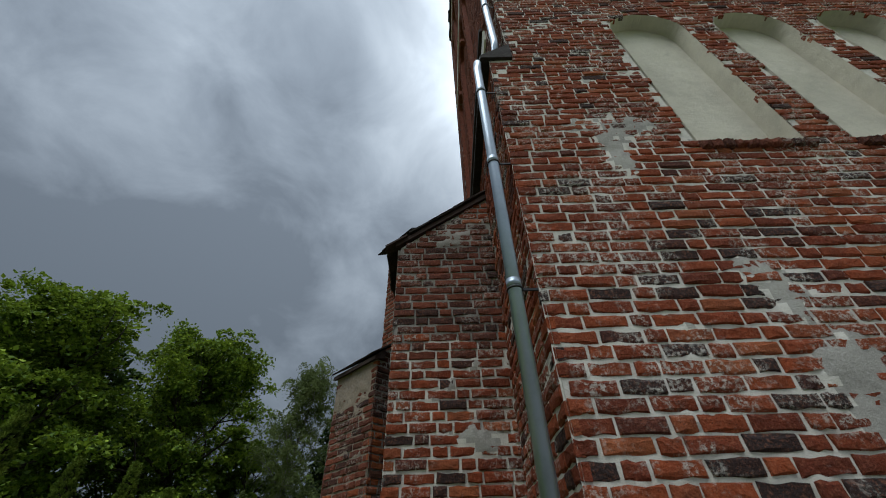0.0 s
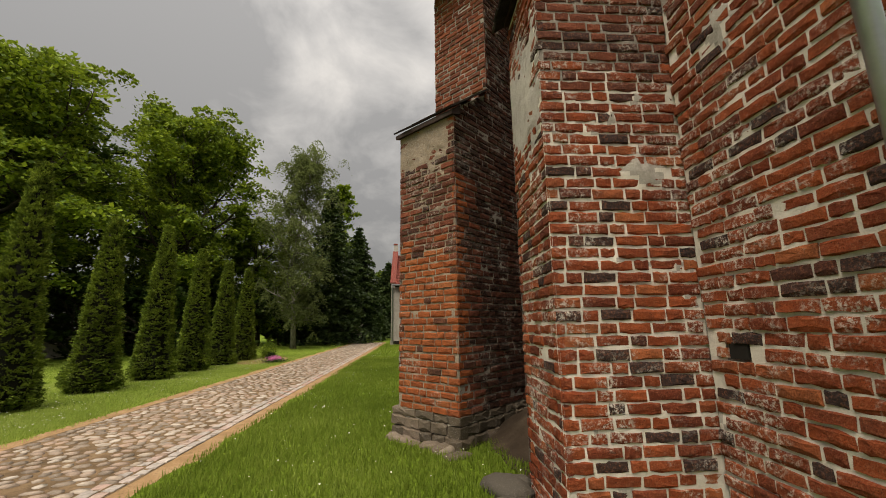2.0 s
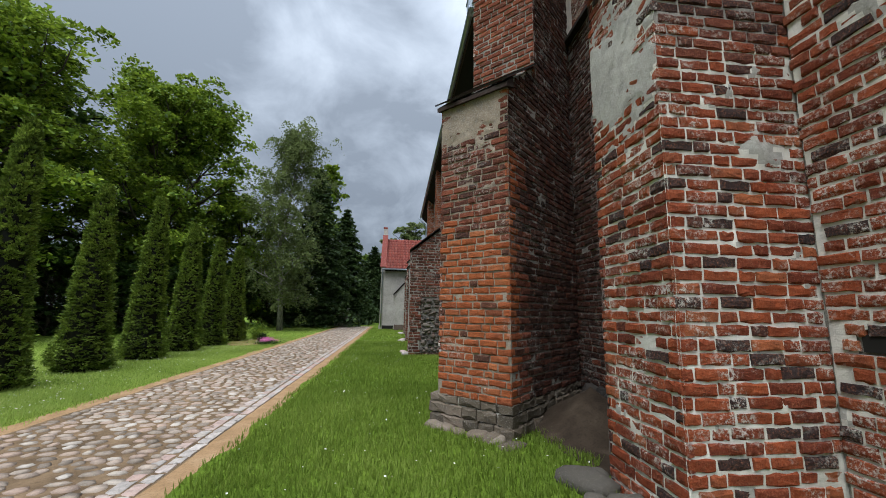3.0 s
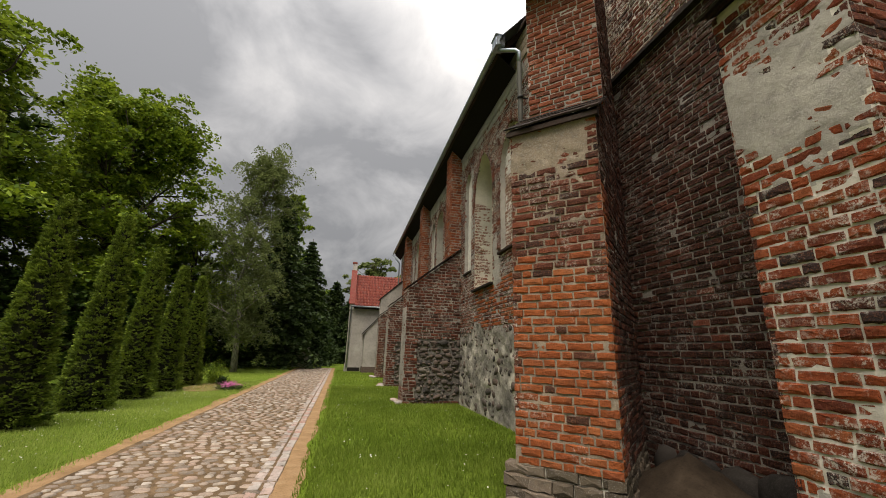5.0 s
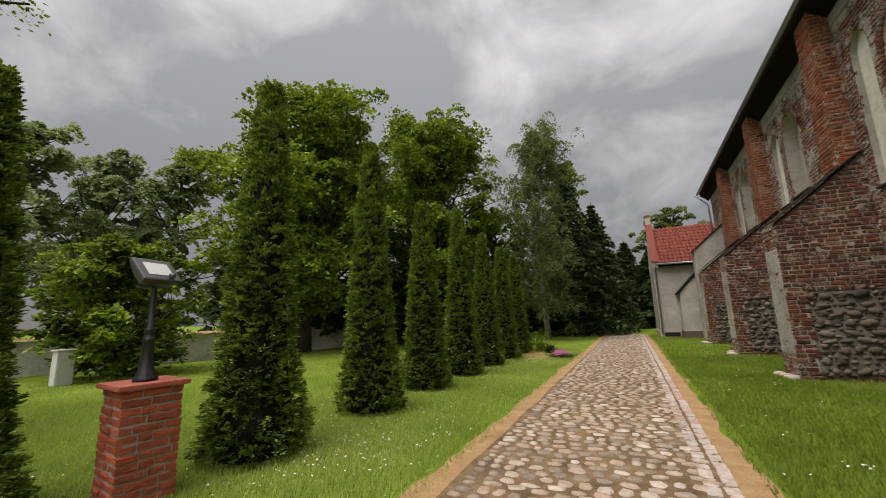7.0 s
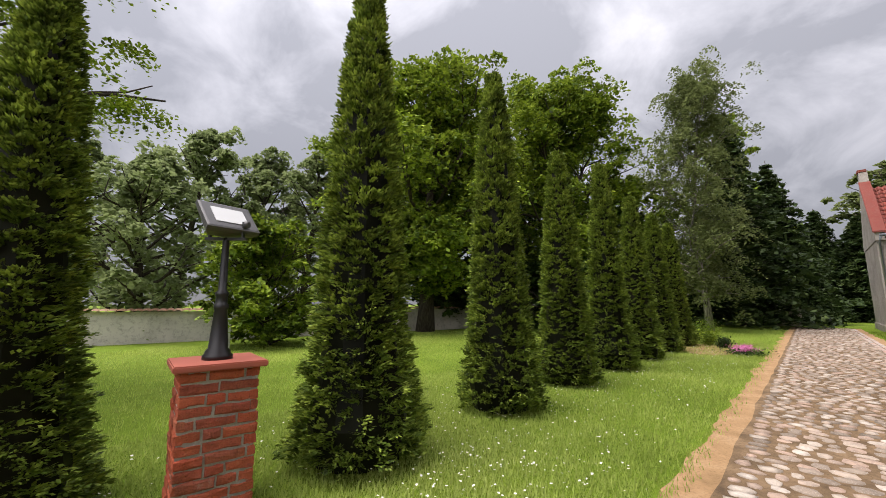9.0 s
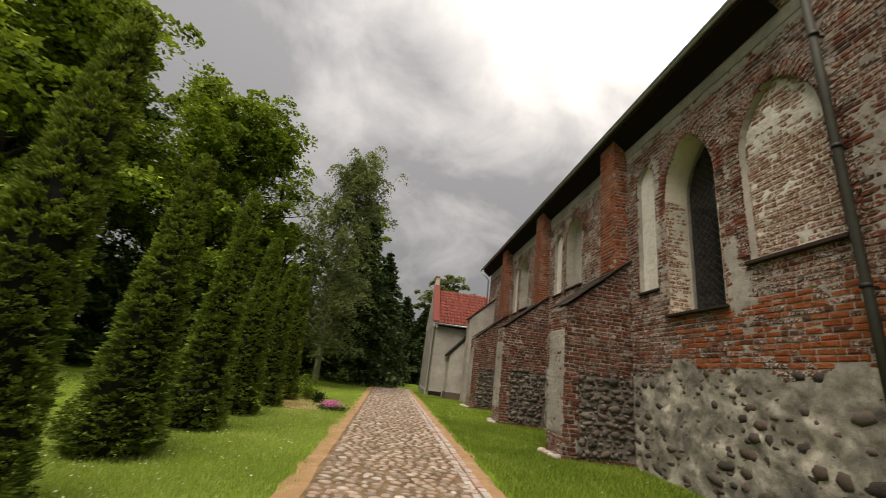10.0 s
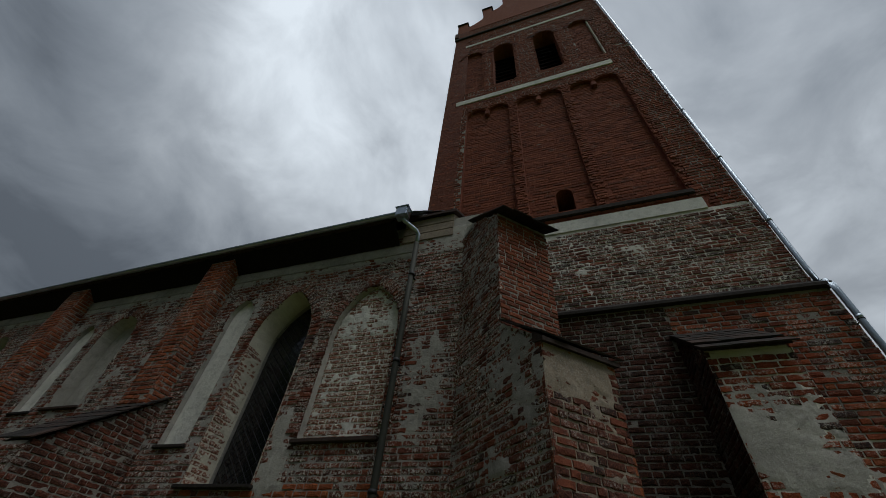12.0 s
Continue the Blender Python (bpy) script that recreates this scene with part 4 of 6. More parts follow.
def build_tower_north():
    pl = Plane((TX0, TY0, 0), (0, 1, 0), (-1, 0, 0))
    bays = [double_arch(0.95 + k * 1.98, 2.62 + k * 1.98, 9.72, 16.55) for k in range(3)]
    wins = [arch_loop(2.45, 3.45, 19.0, 23.1, 23.75, 7), arch_loop(4.45, 5.45, 19.0, 23.1, 23.75, 7)]
    blind = [arch_loop(0.85, 1.72, 18.9, 23.2, 23.7, 7), arch_loop(6.0, 6.95, 18.9, 23.2, 23.7, 7)]
    slit = arch_loop(3.42, 3.86, 9.95, 10.65, 10.86, 5)
    out = [(0.05, LEDGE - 0.4), (7.6, LEDGE - 0.4), (7.6, 27.9), (0.05, 27.9)]
    wall = tagged(part("wall_tower_north", slab(pl, out, bays + wins + blind, 0.16), M_BRICK_TOWER), "tall red brick tower wall with arched blind bays and white bands", "wall", kind="structure")
    part("inner_wall", slab(Plane((TX0 + 0.16, TY0, 0), (0, 1, 0), (-1, 0, 0)), out, wins + [slit], 0.8, 0.0), M_BRICK_TOWER, wall)
    holes = bays + wins + blind
    white = lambda a, z: 8.98 < z < 9.38 and a > 0.75 or 17.72 < z < 18.12 and 0.85 < a < 7.1

    def low_render(a, z):
        return (0.0 if z < 8.9 else -1.0) + glow(a, z, 3.4, 7.9, 2.2, 1.0) * 0.25 - 0.30

    brick_skin(wall, pl, 7.6, 9.0, M_BRICK_NAVE, None, 0.10, 0.31, seed=31, z_from=LEDGE, plaster=low_render, mortar=M_MORTAR, cell=0.06, near=(0.0, 4.0, 6.6, 7.6))
    brick_skin(wall, pl, 7.6, 27.8, M_BRICK_TOWER, lambda a, z: not white(a, z) and not any(in_loop(h, a, z) for h in holes), 0.108, 0.27, seed=32, z_from=9.0, mortar=M_MORTAR_DARK, cell=0.25)
    back = Plane((TX0 + 0.15, TY0, 0), (0, 1, 0), (-1, 0, 0))
    brick_skin(wall, back, 7.6, 23.8, M_BRICK_TOWER, lambda a, z: any(in_loop(h, a, z) for h in bays + blind) and not in_loop(slit, a, z), 0.115, 0.33, seed=33, z_from=9.7, mortar=M_MORTAR_DARK, cell=0.25, far_name="panel_brickwork")
    for a0, a1, z0, z1 in ((0.78, 7.1, 8.98, 9.36), (0.86, 7.1, 17.74, 18.10), (0.75, 6.95, 24.9, 25.14)):
        part("white_band", box_bm(TX0 - 0.016, TX0 + 0.03, TY0 + a0, TY0 + a1, z0, z1, 0.006), M_PLASTER_WHITE, wall, "flaking white painted band")
    part("string_course", box_bm(TX0 - 0.06, TX0 + 0.05, TY0 + 0.85, TY0 + 7.1, 9.52, 9.68, 0.02), M_TILE_OLD, wall, "dark projecting tile course")
    for a0 in (0.98, 2.96, 4.94):
        part("corbel", box_bm(TX0 - 0.02, TX0 + 0.15, TY0 + a0 + 0.72, TY0 + a0 + 0.90, 16.32, 16.62, 0.03), M_BRICK_TOWER, wall)
    for w in wins + blind:
        arch_ring(wall, pl, w[0][0], w[1][0], 23.1, max(p[1] for p in w), M_BRICK_DARK, ring=0.26, seed=9)
    for w in wins:
        for k in range(10):
            z = 19.1 + k * 0.42
            bm = prism_bm([(TX0 + 0.45, TY0 + w[0][0], z), (TX0 + 0.45, TY0 + w[1][0], z), (TX0 + 0.70, TY0 + w[1][0], z + 0.3), (TX0 + 0.70, TY0 + w[0][0], z + 0.3)], (0, 0, 1), 0.03)
            part("louvre_board", bm, M_SOFFIT, wall)
    part("string_course", box_bm(TX0 - 0.09, TX0 + 0.05, TY0 - 0.06, TY0 + 7.66, 26.55, 26.72, 0.02), M_TILE_OLD, wall, "dark projecting tile course")
    # gable on top: merlons with curved ramps between them
    half = [(0.0, 27.9), (0.0, 29.5), (0.6, 29.5), (0.6, 28.8)]
    half += [(0.6 + 1.0 * t / 6, 28.8 + 0.8 * (t / 6) ** 2) for t in range(1, 7)]
    half += [(1.6, 31.4), (2.15, 31.4), (2.15, 30.6)]
    half += [(2.15 + 0.75 * t / 6, 30.6 + 0.7 * (t / 6) ** 2) for t in range(1, 7)]
    half += [(2.9, 32.8), (3.4, 32.8), (3.4, 33.4)]
    gable = half + [(7.6 - a, z) for a, z in reversed(half)]
    part("stepped_gable", slab(pl, gable, [], 0.7, 0.0), M_BRICK_TOWER, wall, "brick gable with merlons and curved ramps")
    for a, z in ((0.3, 29.5), (1.875, 31.4), (5.725, 31.4), (7.3, 29.5)):
        part("merlon_cap", box_bm(TX0 - 0.08, TX0 + 0.75, TY0 + a - 0.36, TY0 + a + 0.36, z, z + 0.14, 0.03), M_TILE_OLD, wall)
    for a in (0.02, 7.58):
        part("pinnacle", box_bm(TX0 - 0.10, TX0 + 0.4, TY0 + a - 0.12, TY0 + a + 0.12, 27.0, 27.75, 0.03), M_BRICK_DARK, wall)
    # the other two sides, roof and a floor inside
    other = tagged(part("wall_tower_east", box_bm(TX0, TX1, TY1 - 0.8, TY1, 6.0, 27.9), M_BRICK_TOWER), "plain red brick tower wall", "wall", kind="structure")
    tagged(part("wall_tower_south", box_bm(TX1 - 0.8, TX1, TY0 + 0.9, TY1 - 0.81, -0.3, 27.9), M_BRICK_TOWER), "plain red brick tower wall", "wall", kind="structure")
    bm = bmesh.new()
    prism_bm([(TX0 + 0.7, TY0 + 0.1, 27.9), (TX0 + 0.7, TY1 - 0.1, 27.9), (TX0 + 0.7, (TY0 + TY1) / 2, 32.4)], (-1, 0, 0), 6.8, bm)
    tagged(part("roof_tower", bm, M_TILE_RED), "steep red tiled tower roof", "roof", kind="structure")
    return wall


def build_tower_base():
    """The thick base under the ledge, on the north side."""
    pl = Plane((BX, TY0, 0), (0, 1, 0), (-1, 0, 0))
    wall = tagged(part("wall_tower_base", box_bm(BX + 0.03, TX1 - 0.82, TY0 + 0.92, TY1 + 0.3, -0.3, LEDGE), M_MORTAR_DARK), "sooty red brick base of the church tower, recess coloured darker for shade", "wall", kind="structure")
    part("corner_core", box_bm(BX + 0.03, TX0 + 0.3, TY0 + 0.035, TY0 + 0.92, -0.3, LEDGE), M_MORTAR_DARK, wall)

    def scraps(a, z):
        return max(spot(a, z, 0.95, 3.6, 0.5, 0.5), spot(a, z, 1.2, 1.75, 0.2, 0.15)) - 0.85

    hole = lambda a, z: not (abs(a - 1.22) < 0.075 and abs(z - 1.31) < 0.055)
    brick_skin(wall, pl, 2.45, LEDGE, M_BRICK, lambda a, z: hole(a, z) and (a < 1.5 or z > 4.7), 0.096, 0.262, near=(0, 1.5, 0.3, 5.2), seed=41, plaster=scraps, mortar=M_MORTAR, cell=0.04, coats=[(M_PLASTER_PALE, rendered), (M_MORTAR_DARK, sooted(4.2))],
               pick=lambda a, z, r: M_BRICK_DARK if z > 4.2 + r.uniform(-0.3, 0.3) else M_BRICK)
    # the recess wall's shade is in the brick colour, deepest low down
    far = Plane((BX, 4.45, 0), (0, 1, 0), (-1, 0, 0))
    brick_skin(wall, far, 3.0, LEDGE, M_BRICK_SHADED_SOOT, None, 0.098, 0.255, near=(0.2, 2.6, 0.5, 4.4), seed=42, plaster=lambda a, z: -0.6 + glow(a, z, 0.9, 2.6, 0.8, 0.9) * 0.25, mortar=M_MORTAR_DARK, cell=0.05,
               pick=lambda a, z, r: M_BRICK_DARK if r.random() < min(0.6, max(0.03, (z - 2.8) / 2.4)) else M_BRICK_SHADED_SOOT)
    # the ledge: tiles that shed water off the thicker base
    ledge = part("ledge", prism_bm([(BX - 0.10, TY0 - 0.03, LEDGE - 0.02), (BX - 0.10, TY0 - 0.03, LEDGE + 0.04), (TX0 + 0.02, TY0 - 0.03, LEDGE + 0.34), (TX0 + 0.02, TY0 - 0.03, LEDGE - 0.02)], (0, -1, 0), 6.2), M_TILE_OLD, wall, "mortared tile ledge")
    # putlog hole: a near-black block paints the shade of its depth
    part("putlog_hole", box_bm(BX + 0.010, BX + 0.06, TY0 + 1.145, TY0 + 1.295, 1.255, 1.365), M_DARK_INSIDE, wall)
    return wall


wall_west = build_tower_west()
wall_north = build_tower_north()
wall_base = build_tower_base()


# ---- buttresses at the tower ----
def build_buttress_a():
    x0, x1, y0, y1 = -0.52, BX + 0.03, 3.50, 4.47
    zl, zr = 4.86, 5.74
    b = thing("tower_buttress", (0.04, 3.98, 0), "square red brick buttress with patches of grey render", "buttress", kind="structure")
    bm = prism_bm([(x0 + 0.03, y0 + 0.03, -0.3), (x1, y0 + 0.03, -0.3), (x1, y0 + 0.03, zr - 0.02), (x0 + 0.03, y0 + 0.03, zl - 0.02)], (0, -1, 0), y1 - y0 - 0.06)
    part("body", bm, M_MORTAR, b)
    front = Plane((x0, y0, 0), (1, 0, 0), (0, -1, 0))
    under_slope = lambda a, z: z < zl - 0.05 + a * (zr - zl) / (x1 - x0)

    def render_front(a, z):
        return max(spot(a, z, 0.75, 2.72, 0.42, 0.30), spot(a, z, 0.55, 2.35, 0.3, 0.12), spot(a, z, 0.25, 0.75, 0.2, 0.10), spot(a, z, 0.78, 0.9, 0.22, 0.12), spot(a, z, 0.6, 4.9, 0.6, 0.35)) - 0.95

    brick_skin(b, front, x1 - x0, zr, M_BRICK, under_slope, 0.0945, 0.258, near=(0, 1.2, 0.25, 5.2), seed=51, plaster=render_front, mortar=M_MORTAR, cell=0.035, coats=[(M_PLASTER_PALE, rendered), (M_MORTAR_DARK, sooted(3.5))],
               pick=lambda a, z, r: M_BRICK_DARK if z > 3.5 + r.uniform(-0.3, 0.3) else M_BRICK)
    side = Plane((x0, y0, 0), (0, 1, 0), (-1, 0, 0))

    def render_side(a, z):
        return max(spot(a, z, 0.55, 3.65, 0.95, 1.05) + 0.20, spot(a, z, 0.75, 0.6, 0.2, 0.3)) - 0.72

    brick_skin(b, side, y1 - y0, zl, M_BRICK, lambda a, z: z < zl - 0.06, 0.0945, 0.258, near=(0, 1.2, 0.25, 5.2), seed=52, plaster=render_side, mortar=M_MORTAR, cell=0.035, coats=[(M_PLASTER_PALE, rendered)])
    # faces the recess: shade is put into its brick and mortar colours
    back = Plane((x0, y1, 0), (1, 0, 0), (0, 1, 0))
    brick_skin(b, back, x1 - x0 - 0.02, zr, M_BRICK_SHADED_SOOT, under_slope, 0.0945, 0.258, seed=53, mortar=M_MORTAR_DARKEST, cell=0.06)
    down = Vector((x0 - x1, 0, zl - zr)).normalized()
    top = Vector((x1, 0, zr + 0.03))
    # bed slab in the dark tile colour, painting shade below the overhang
    part("cap_mortar", prism_bm([(x0 - 0.03, y0 - 0.02, zl - 0.04), (x0 - 0.03, y0 - 0.02, zl + 0.02), (x1, y0 - 0.02, zr + 0.02), (x1, y0 - 0.02, zr - 0.06)], (0, -1, 0), y1 - y0 + 0.04), M_TILE_OLD, b)
    for k in range(5):
        p = top + down * (0.20 * k + 0.0) + Vector((0, 0, 0.01))
        tile_row(b, (p.x, y0 - 0.05, p.z), (p.x, y1 + 0.06, p.z), down, 6, M_TILE_OLD, length=0.36 if k < 4 else 0.46, seed=60 + k)
    tile_row(b, (x0 + 0.10, y0 - 0.06, zl + 0.10), (x0 + 0.10, y1 + 0.06, zl + 0.10), down, 6, M_TILE_OLD, length=0.30, seed=66)
    # the lichened slab and boulders at its foot
    r = random.Random(4)
    for k, (dx, dy, sx, sy, sz, rz) in enumerate(((-0.22, 0.98, 0.40, 0.70, 0.26, 24), (-0.12, 0.50, 0.30, 0.42, 0.22, 70), (-0.05, 0.18, 0.20, 0.34, 0.20, 10), (-0.30, 0.62, 0.22, 0.26, 0.14, 50), (-0.04, -0.06, 0.22, 0.22, 0.16, 0), (-0.10, 1.05, 0.26, 0.30, 0.20, 100))):
        m = pose(x0 + dx, y0 + dy, 0.04, r.uniform(-12, 12), r.uniform(-14, 4), rz) @ Matrix.Diagonal((sx, sy, sz, 1))
        PENDING.append(("foot_stone", stone_mesh(k % 8, M_BOULDER), m, b))


def build_buttress_b():
    w, i, f = Vector((-1, 1, 0)).normalized(), Vector((1, 1, 0)).normalized(), Vector((-1, -1, 0)).normalized()
    r0 = Vector((-1.04, 5.66, 0))
    W, SET = 1.11, 0.83
    ze, zu, zt = 4.52, 5.16, 7.66
    b = thing("corner_buttress", r0 + w * W / 2 + i * 1.0, "diagonal orange-red brick buttress with two tiled offsets", "buttress", kind="structure")
    pt = lambda a, d, z: r0 + w * a + i * d + UP * z
    e = 0.03
    bm = prism_bm([pt(e, e, -0.3), pt(e, 3.2, -0.3), pt(e, 3.2, 8.75), pt(e, 1.95, 8.45), pt(e, SET + e, zt), pt(e, SET + e, zu), pt(e, e, ze)], -w, W - 2 * e)
    part("body", bm, M_MORTAR, b)
    front = Plane(pt(0, 0, 0), w, f)

    def zone(a, z, r):
        return M_BRICK_ORANGE if z < 2.55 + r.uniform(-0.2, 0.2) else M_BRICK_DARK

    render = lambda a, z: (min(0.6, (z - 3.72) * 1.5) if z > 3.3 else -0.6) - 0.5 * max(0, a < 0.12) + glow(a, z, 0.5, 2.52, 0.6, 0.06) * 0.5
    brick_skin(b, front, W, ze, M_BRICK_ORANGE, lambda a, z: z < ze - 0.05, 0.094, 0.255, near=(0, 1.2, 0.4, 4.3), seed=71, plaster=render, mortar=M_PLASTER_TAN, cell=0.035, z_from=0.38, pick=zone)
    flank = lambda a, z: z < (ze + (zu - ze) * a / SET - 0.05 if a < SET else (zt + (8.45 - zt) * (a - SET) / 1.12 if a < 1.95 else 8.4))
    # bricks darken inward, painting the recess's shade on this flank
    right = Plane(pt(0, 0, 0), i, -w)
    brick_skin(b, right, 2.35, 8.3, M_BRICK_SHADED_SOOT, flank, 0.094, 0.255, near=(0, 1.2, 0.4, 3.6), seed=72, plaster=lambda a, z: glow(a, z, 0.9, 3.2, 0.5, 1.5) * 0.4 + (0.1 if z > 4.5 else 0) - 0.42, mortar=M_MORTAR_DARK, cell=0.05, z_from=0.38,
               pick=lambda a, z, r: M_BRICK_ORANGE if a < 0.22 else (M_BRICK_DARK if a < 0.5 else M_BRICK_SHADED_SOOT))
    left = Plane(pt(W, 0, 0), i, w)

    def left_render(a, z):
        return (0.0 if z > 3.2 else -0.5) + glow(a, z, 0.5, 4.4, 0.9, 1.0) * 0.3 + glow(a, z, 1.0, 2.9, 0.3, 0.9) * 0.5 - 0.10

    brick_skin(b, left, 2.3, 8.3, M_BRICK_NAVE, flank, 0.094, 0.255, near=(0, 2.3, 0.9, 3.2), seed=73, plaster=left_render, mortar=M_PLASTER_GREY, cell=0.045, z_from=0.9)
    fieldstones(b, left, 0.1, 2.2, 0.1, 0.95, 0.26, M_FIELDSTONE, near=(0, 3), seed=74)
    up_front = Plane(pt(0, SET, 0), w, f)
    brick_skin(b, up_front, W, zt, M_BRICK_ORANGE, None, 0.094, 0.255, near=(0, 1.2, zu, zt), seed=75, mortar=M_MORTAR_DARK, z_from=zu - 0.1, pick=lambda a, z, r: M_BRICK_TOWER)
    # sloped, tiled offsets
    slope = (pt(0, 0, ze) - pt(0, SET, zu)).normalized()
    for k in range(4):
        p = pt(-0.06, SET, zu + 0.02) + slope * (0.22 * k)
        tile_row(b, p, p + w * (W + 0.12), slope, 6, M_TILE_OLD, length=0.32 if k < 3 else 0.50, seed=80 + k)
    part("eave_mortar", prism_bm([pt(-0.03, -0.07, ze - 0.12), pt(-0.03, -0.07, ze - 0.06), pt(-0.03, 0.12, ze + 0.10), pt(-0.03, 0.12, ze - 0.06)], -w, W + 0.06), M_TILE_OLD, b)
    slope2 = (pt(0, SET, zt) - pt(0, 1.95, 8.45)).normalized()
    for k in range(5):
        p = pt(-0.06, 1.95, 8.50) + slope2 * (0.30 * k)
        tile_row(b, p, p + w * (W + 0.12), slope2, 6, M_TILE_OLD, length=0.40 if k < 4 else 0.52, seed=90 + k)
    # the footing of cut stones and boulders
    r = random.Random(8)
    for row, (z, h) in enumerate(((0.07, 0.15), (0.21, 0.14), (0.335, 0.11))):
        for pln, length in ((front, W), (right, 2.4)):
            a = -0.02
            while a < length:
                ln = r.uniform(0.2, 0.42)
                c = pln.at(min(a + ln / 2, length), z, 0.02 - 0.012 * row)
                u, n = pln.u, pln.n
                v = n.cross(u)
                m = Matrix(((u.x * ln * .96, v.x * h, n.x * 0.15, c.x), (u.y * ln * .96, v.y * h, n.y * 0.15, c.y), (u.z * ln, v.z * h * 0.95, n.z * 0.15, c.z), (0, 0, 0, 1)))
                PENDING.append(("footing_stone", brick_mesh(r.randrange(10), M_FOOTING), m, b))
                a += ln
    for k in range(7):
        c = pt(W + r.uniform(-0.1, 0.2) - 0.22 * k, -0.08 - 0.07 * r.random(), -0.01)
        m = Matrix.Translation(c) @ pose(0, 0, 0, r.uniform(-20, 20), 0, r.uniform(0, 180)) @ Matrix.Diagonal((r.uniform(0.25, 0.45), r.uniform(0.2, 0.3), r.uniform(0.14, 0.24), 1))
        PENDING.append(("foot_stone", stone_mesh(k % 8, M_FOOTING), m, b))


build_buttress_a()
build_buttress_b()
tagged(part("ground_soil_patch", prism_bm([(0.22 + (0.85 + 0.16 * noise.noise(Vector((t * 2.3, 4, 1)))) * math.cos(t), 5.75 + (1.5 + 0.25 * noise.noise(Vector((t * 2.9, 1, 7)))) * math.sin(t), 0.008) for t in np.linspace(0, math.tau, 48)[:-1]], (0, 0, 1), 0.05), M_SOIL), "bare dark soil in the corner between buttresses, darkened further for shade", "soil", kind="structure")


def build_recess():
    """Boulders of the foundation and a heap of earth, coloured dark for the corner's shade."""
    r = random.Random(77)
    y = 4.62
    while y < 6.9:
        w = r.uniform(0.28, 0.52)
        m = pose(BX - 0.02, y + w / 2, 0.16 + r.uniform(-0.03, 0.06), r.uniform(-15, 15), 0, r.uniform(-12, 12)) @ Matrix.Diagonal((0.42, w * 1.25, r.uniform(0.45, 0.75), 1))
        PENDING.append(("foundation_stone", stone_mesh(r.randrange(8), M_SHADED_STONE), m, wall_base))
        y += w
    v, f, n = [], [], 26
    for j in range(n + 1):
        for i in range(n + 1):
            a, b = i / n * 2 - 1, j / n * 2 - 1
            p = Vector((0.15 + a * 0.95, 6.1 + b * 1.1, 0))
            q = max(0.0, 1 - math.hypot(a, b)) ** 1.3
            v.append((p.x, p.y, -0.02 + 0.55 * q + 0.05 * min(1.0, q * 6) * noise.noise(p * 5.0)))
    for j in range(n):
        for i in range(n):
            k = j * (n + 1) + i
            f.append((k, k + 1, k + n + 2, k + n + 1))
    tagged(part("ground_earth_heap", mesh_from("ground_earth_heap", v, f, M_SOIL, True)), "heap of dark earth in the corner behind the buttress, darkened further for shade", "soil", kind="structure")


build_recess()

# ---- nave ----
NX, NY0, NY1, EAVE = -0.25, 7.6, 31.0, 8.70


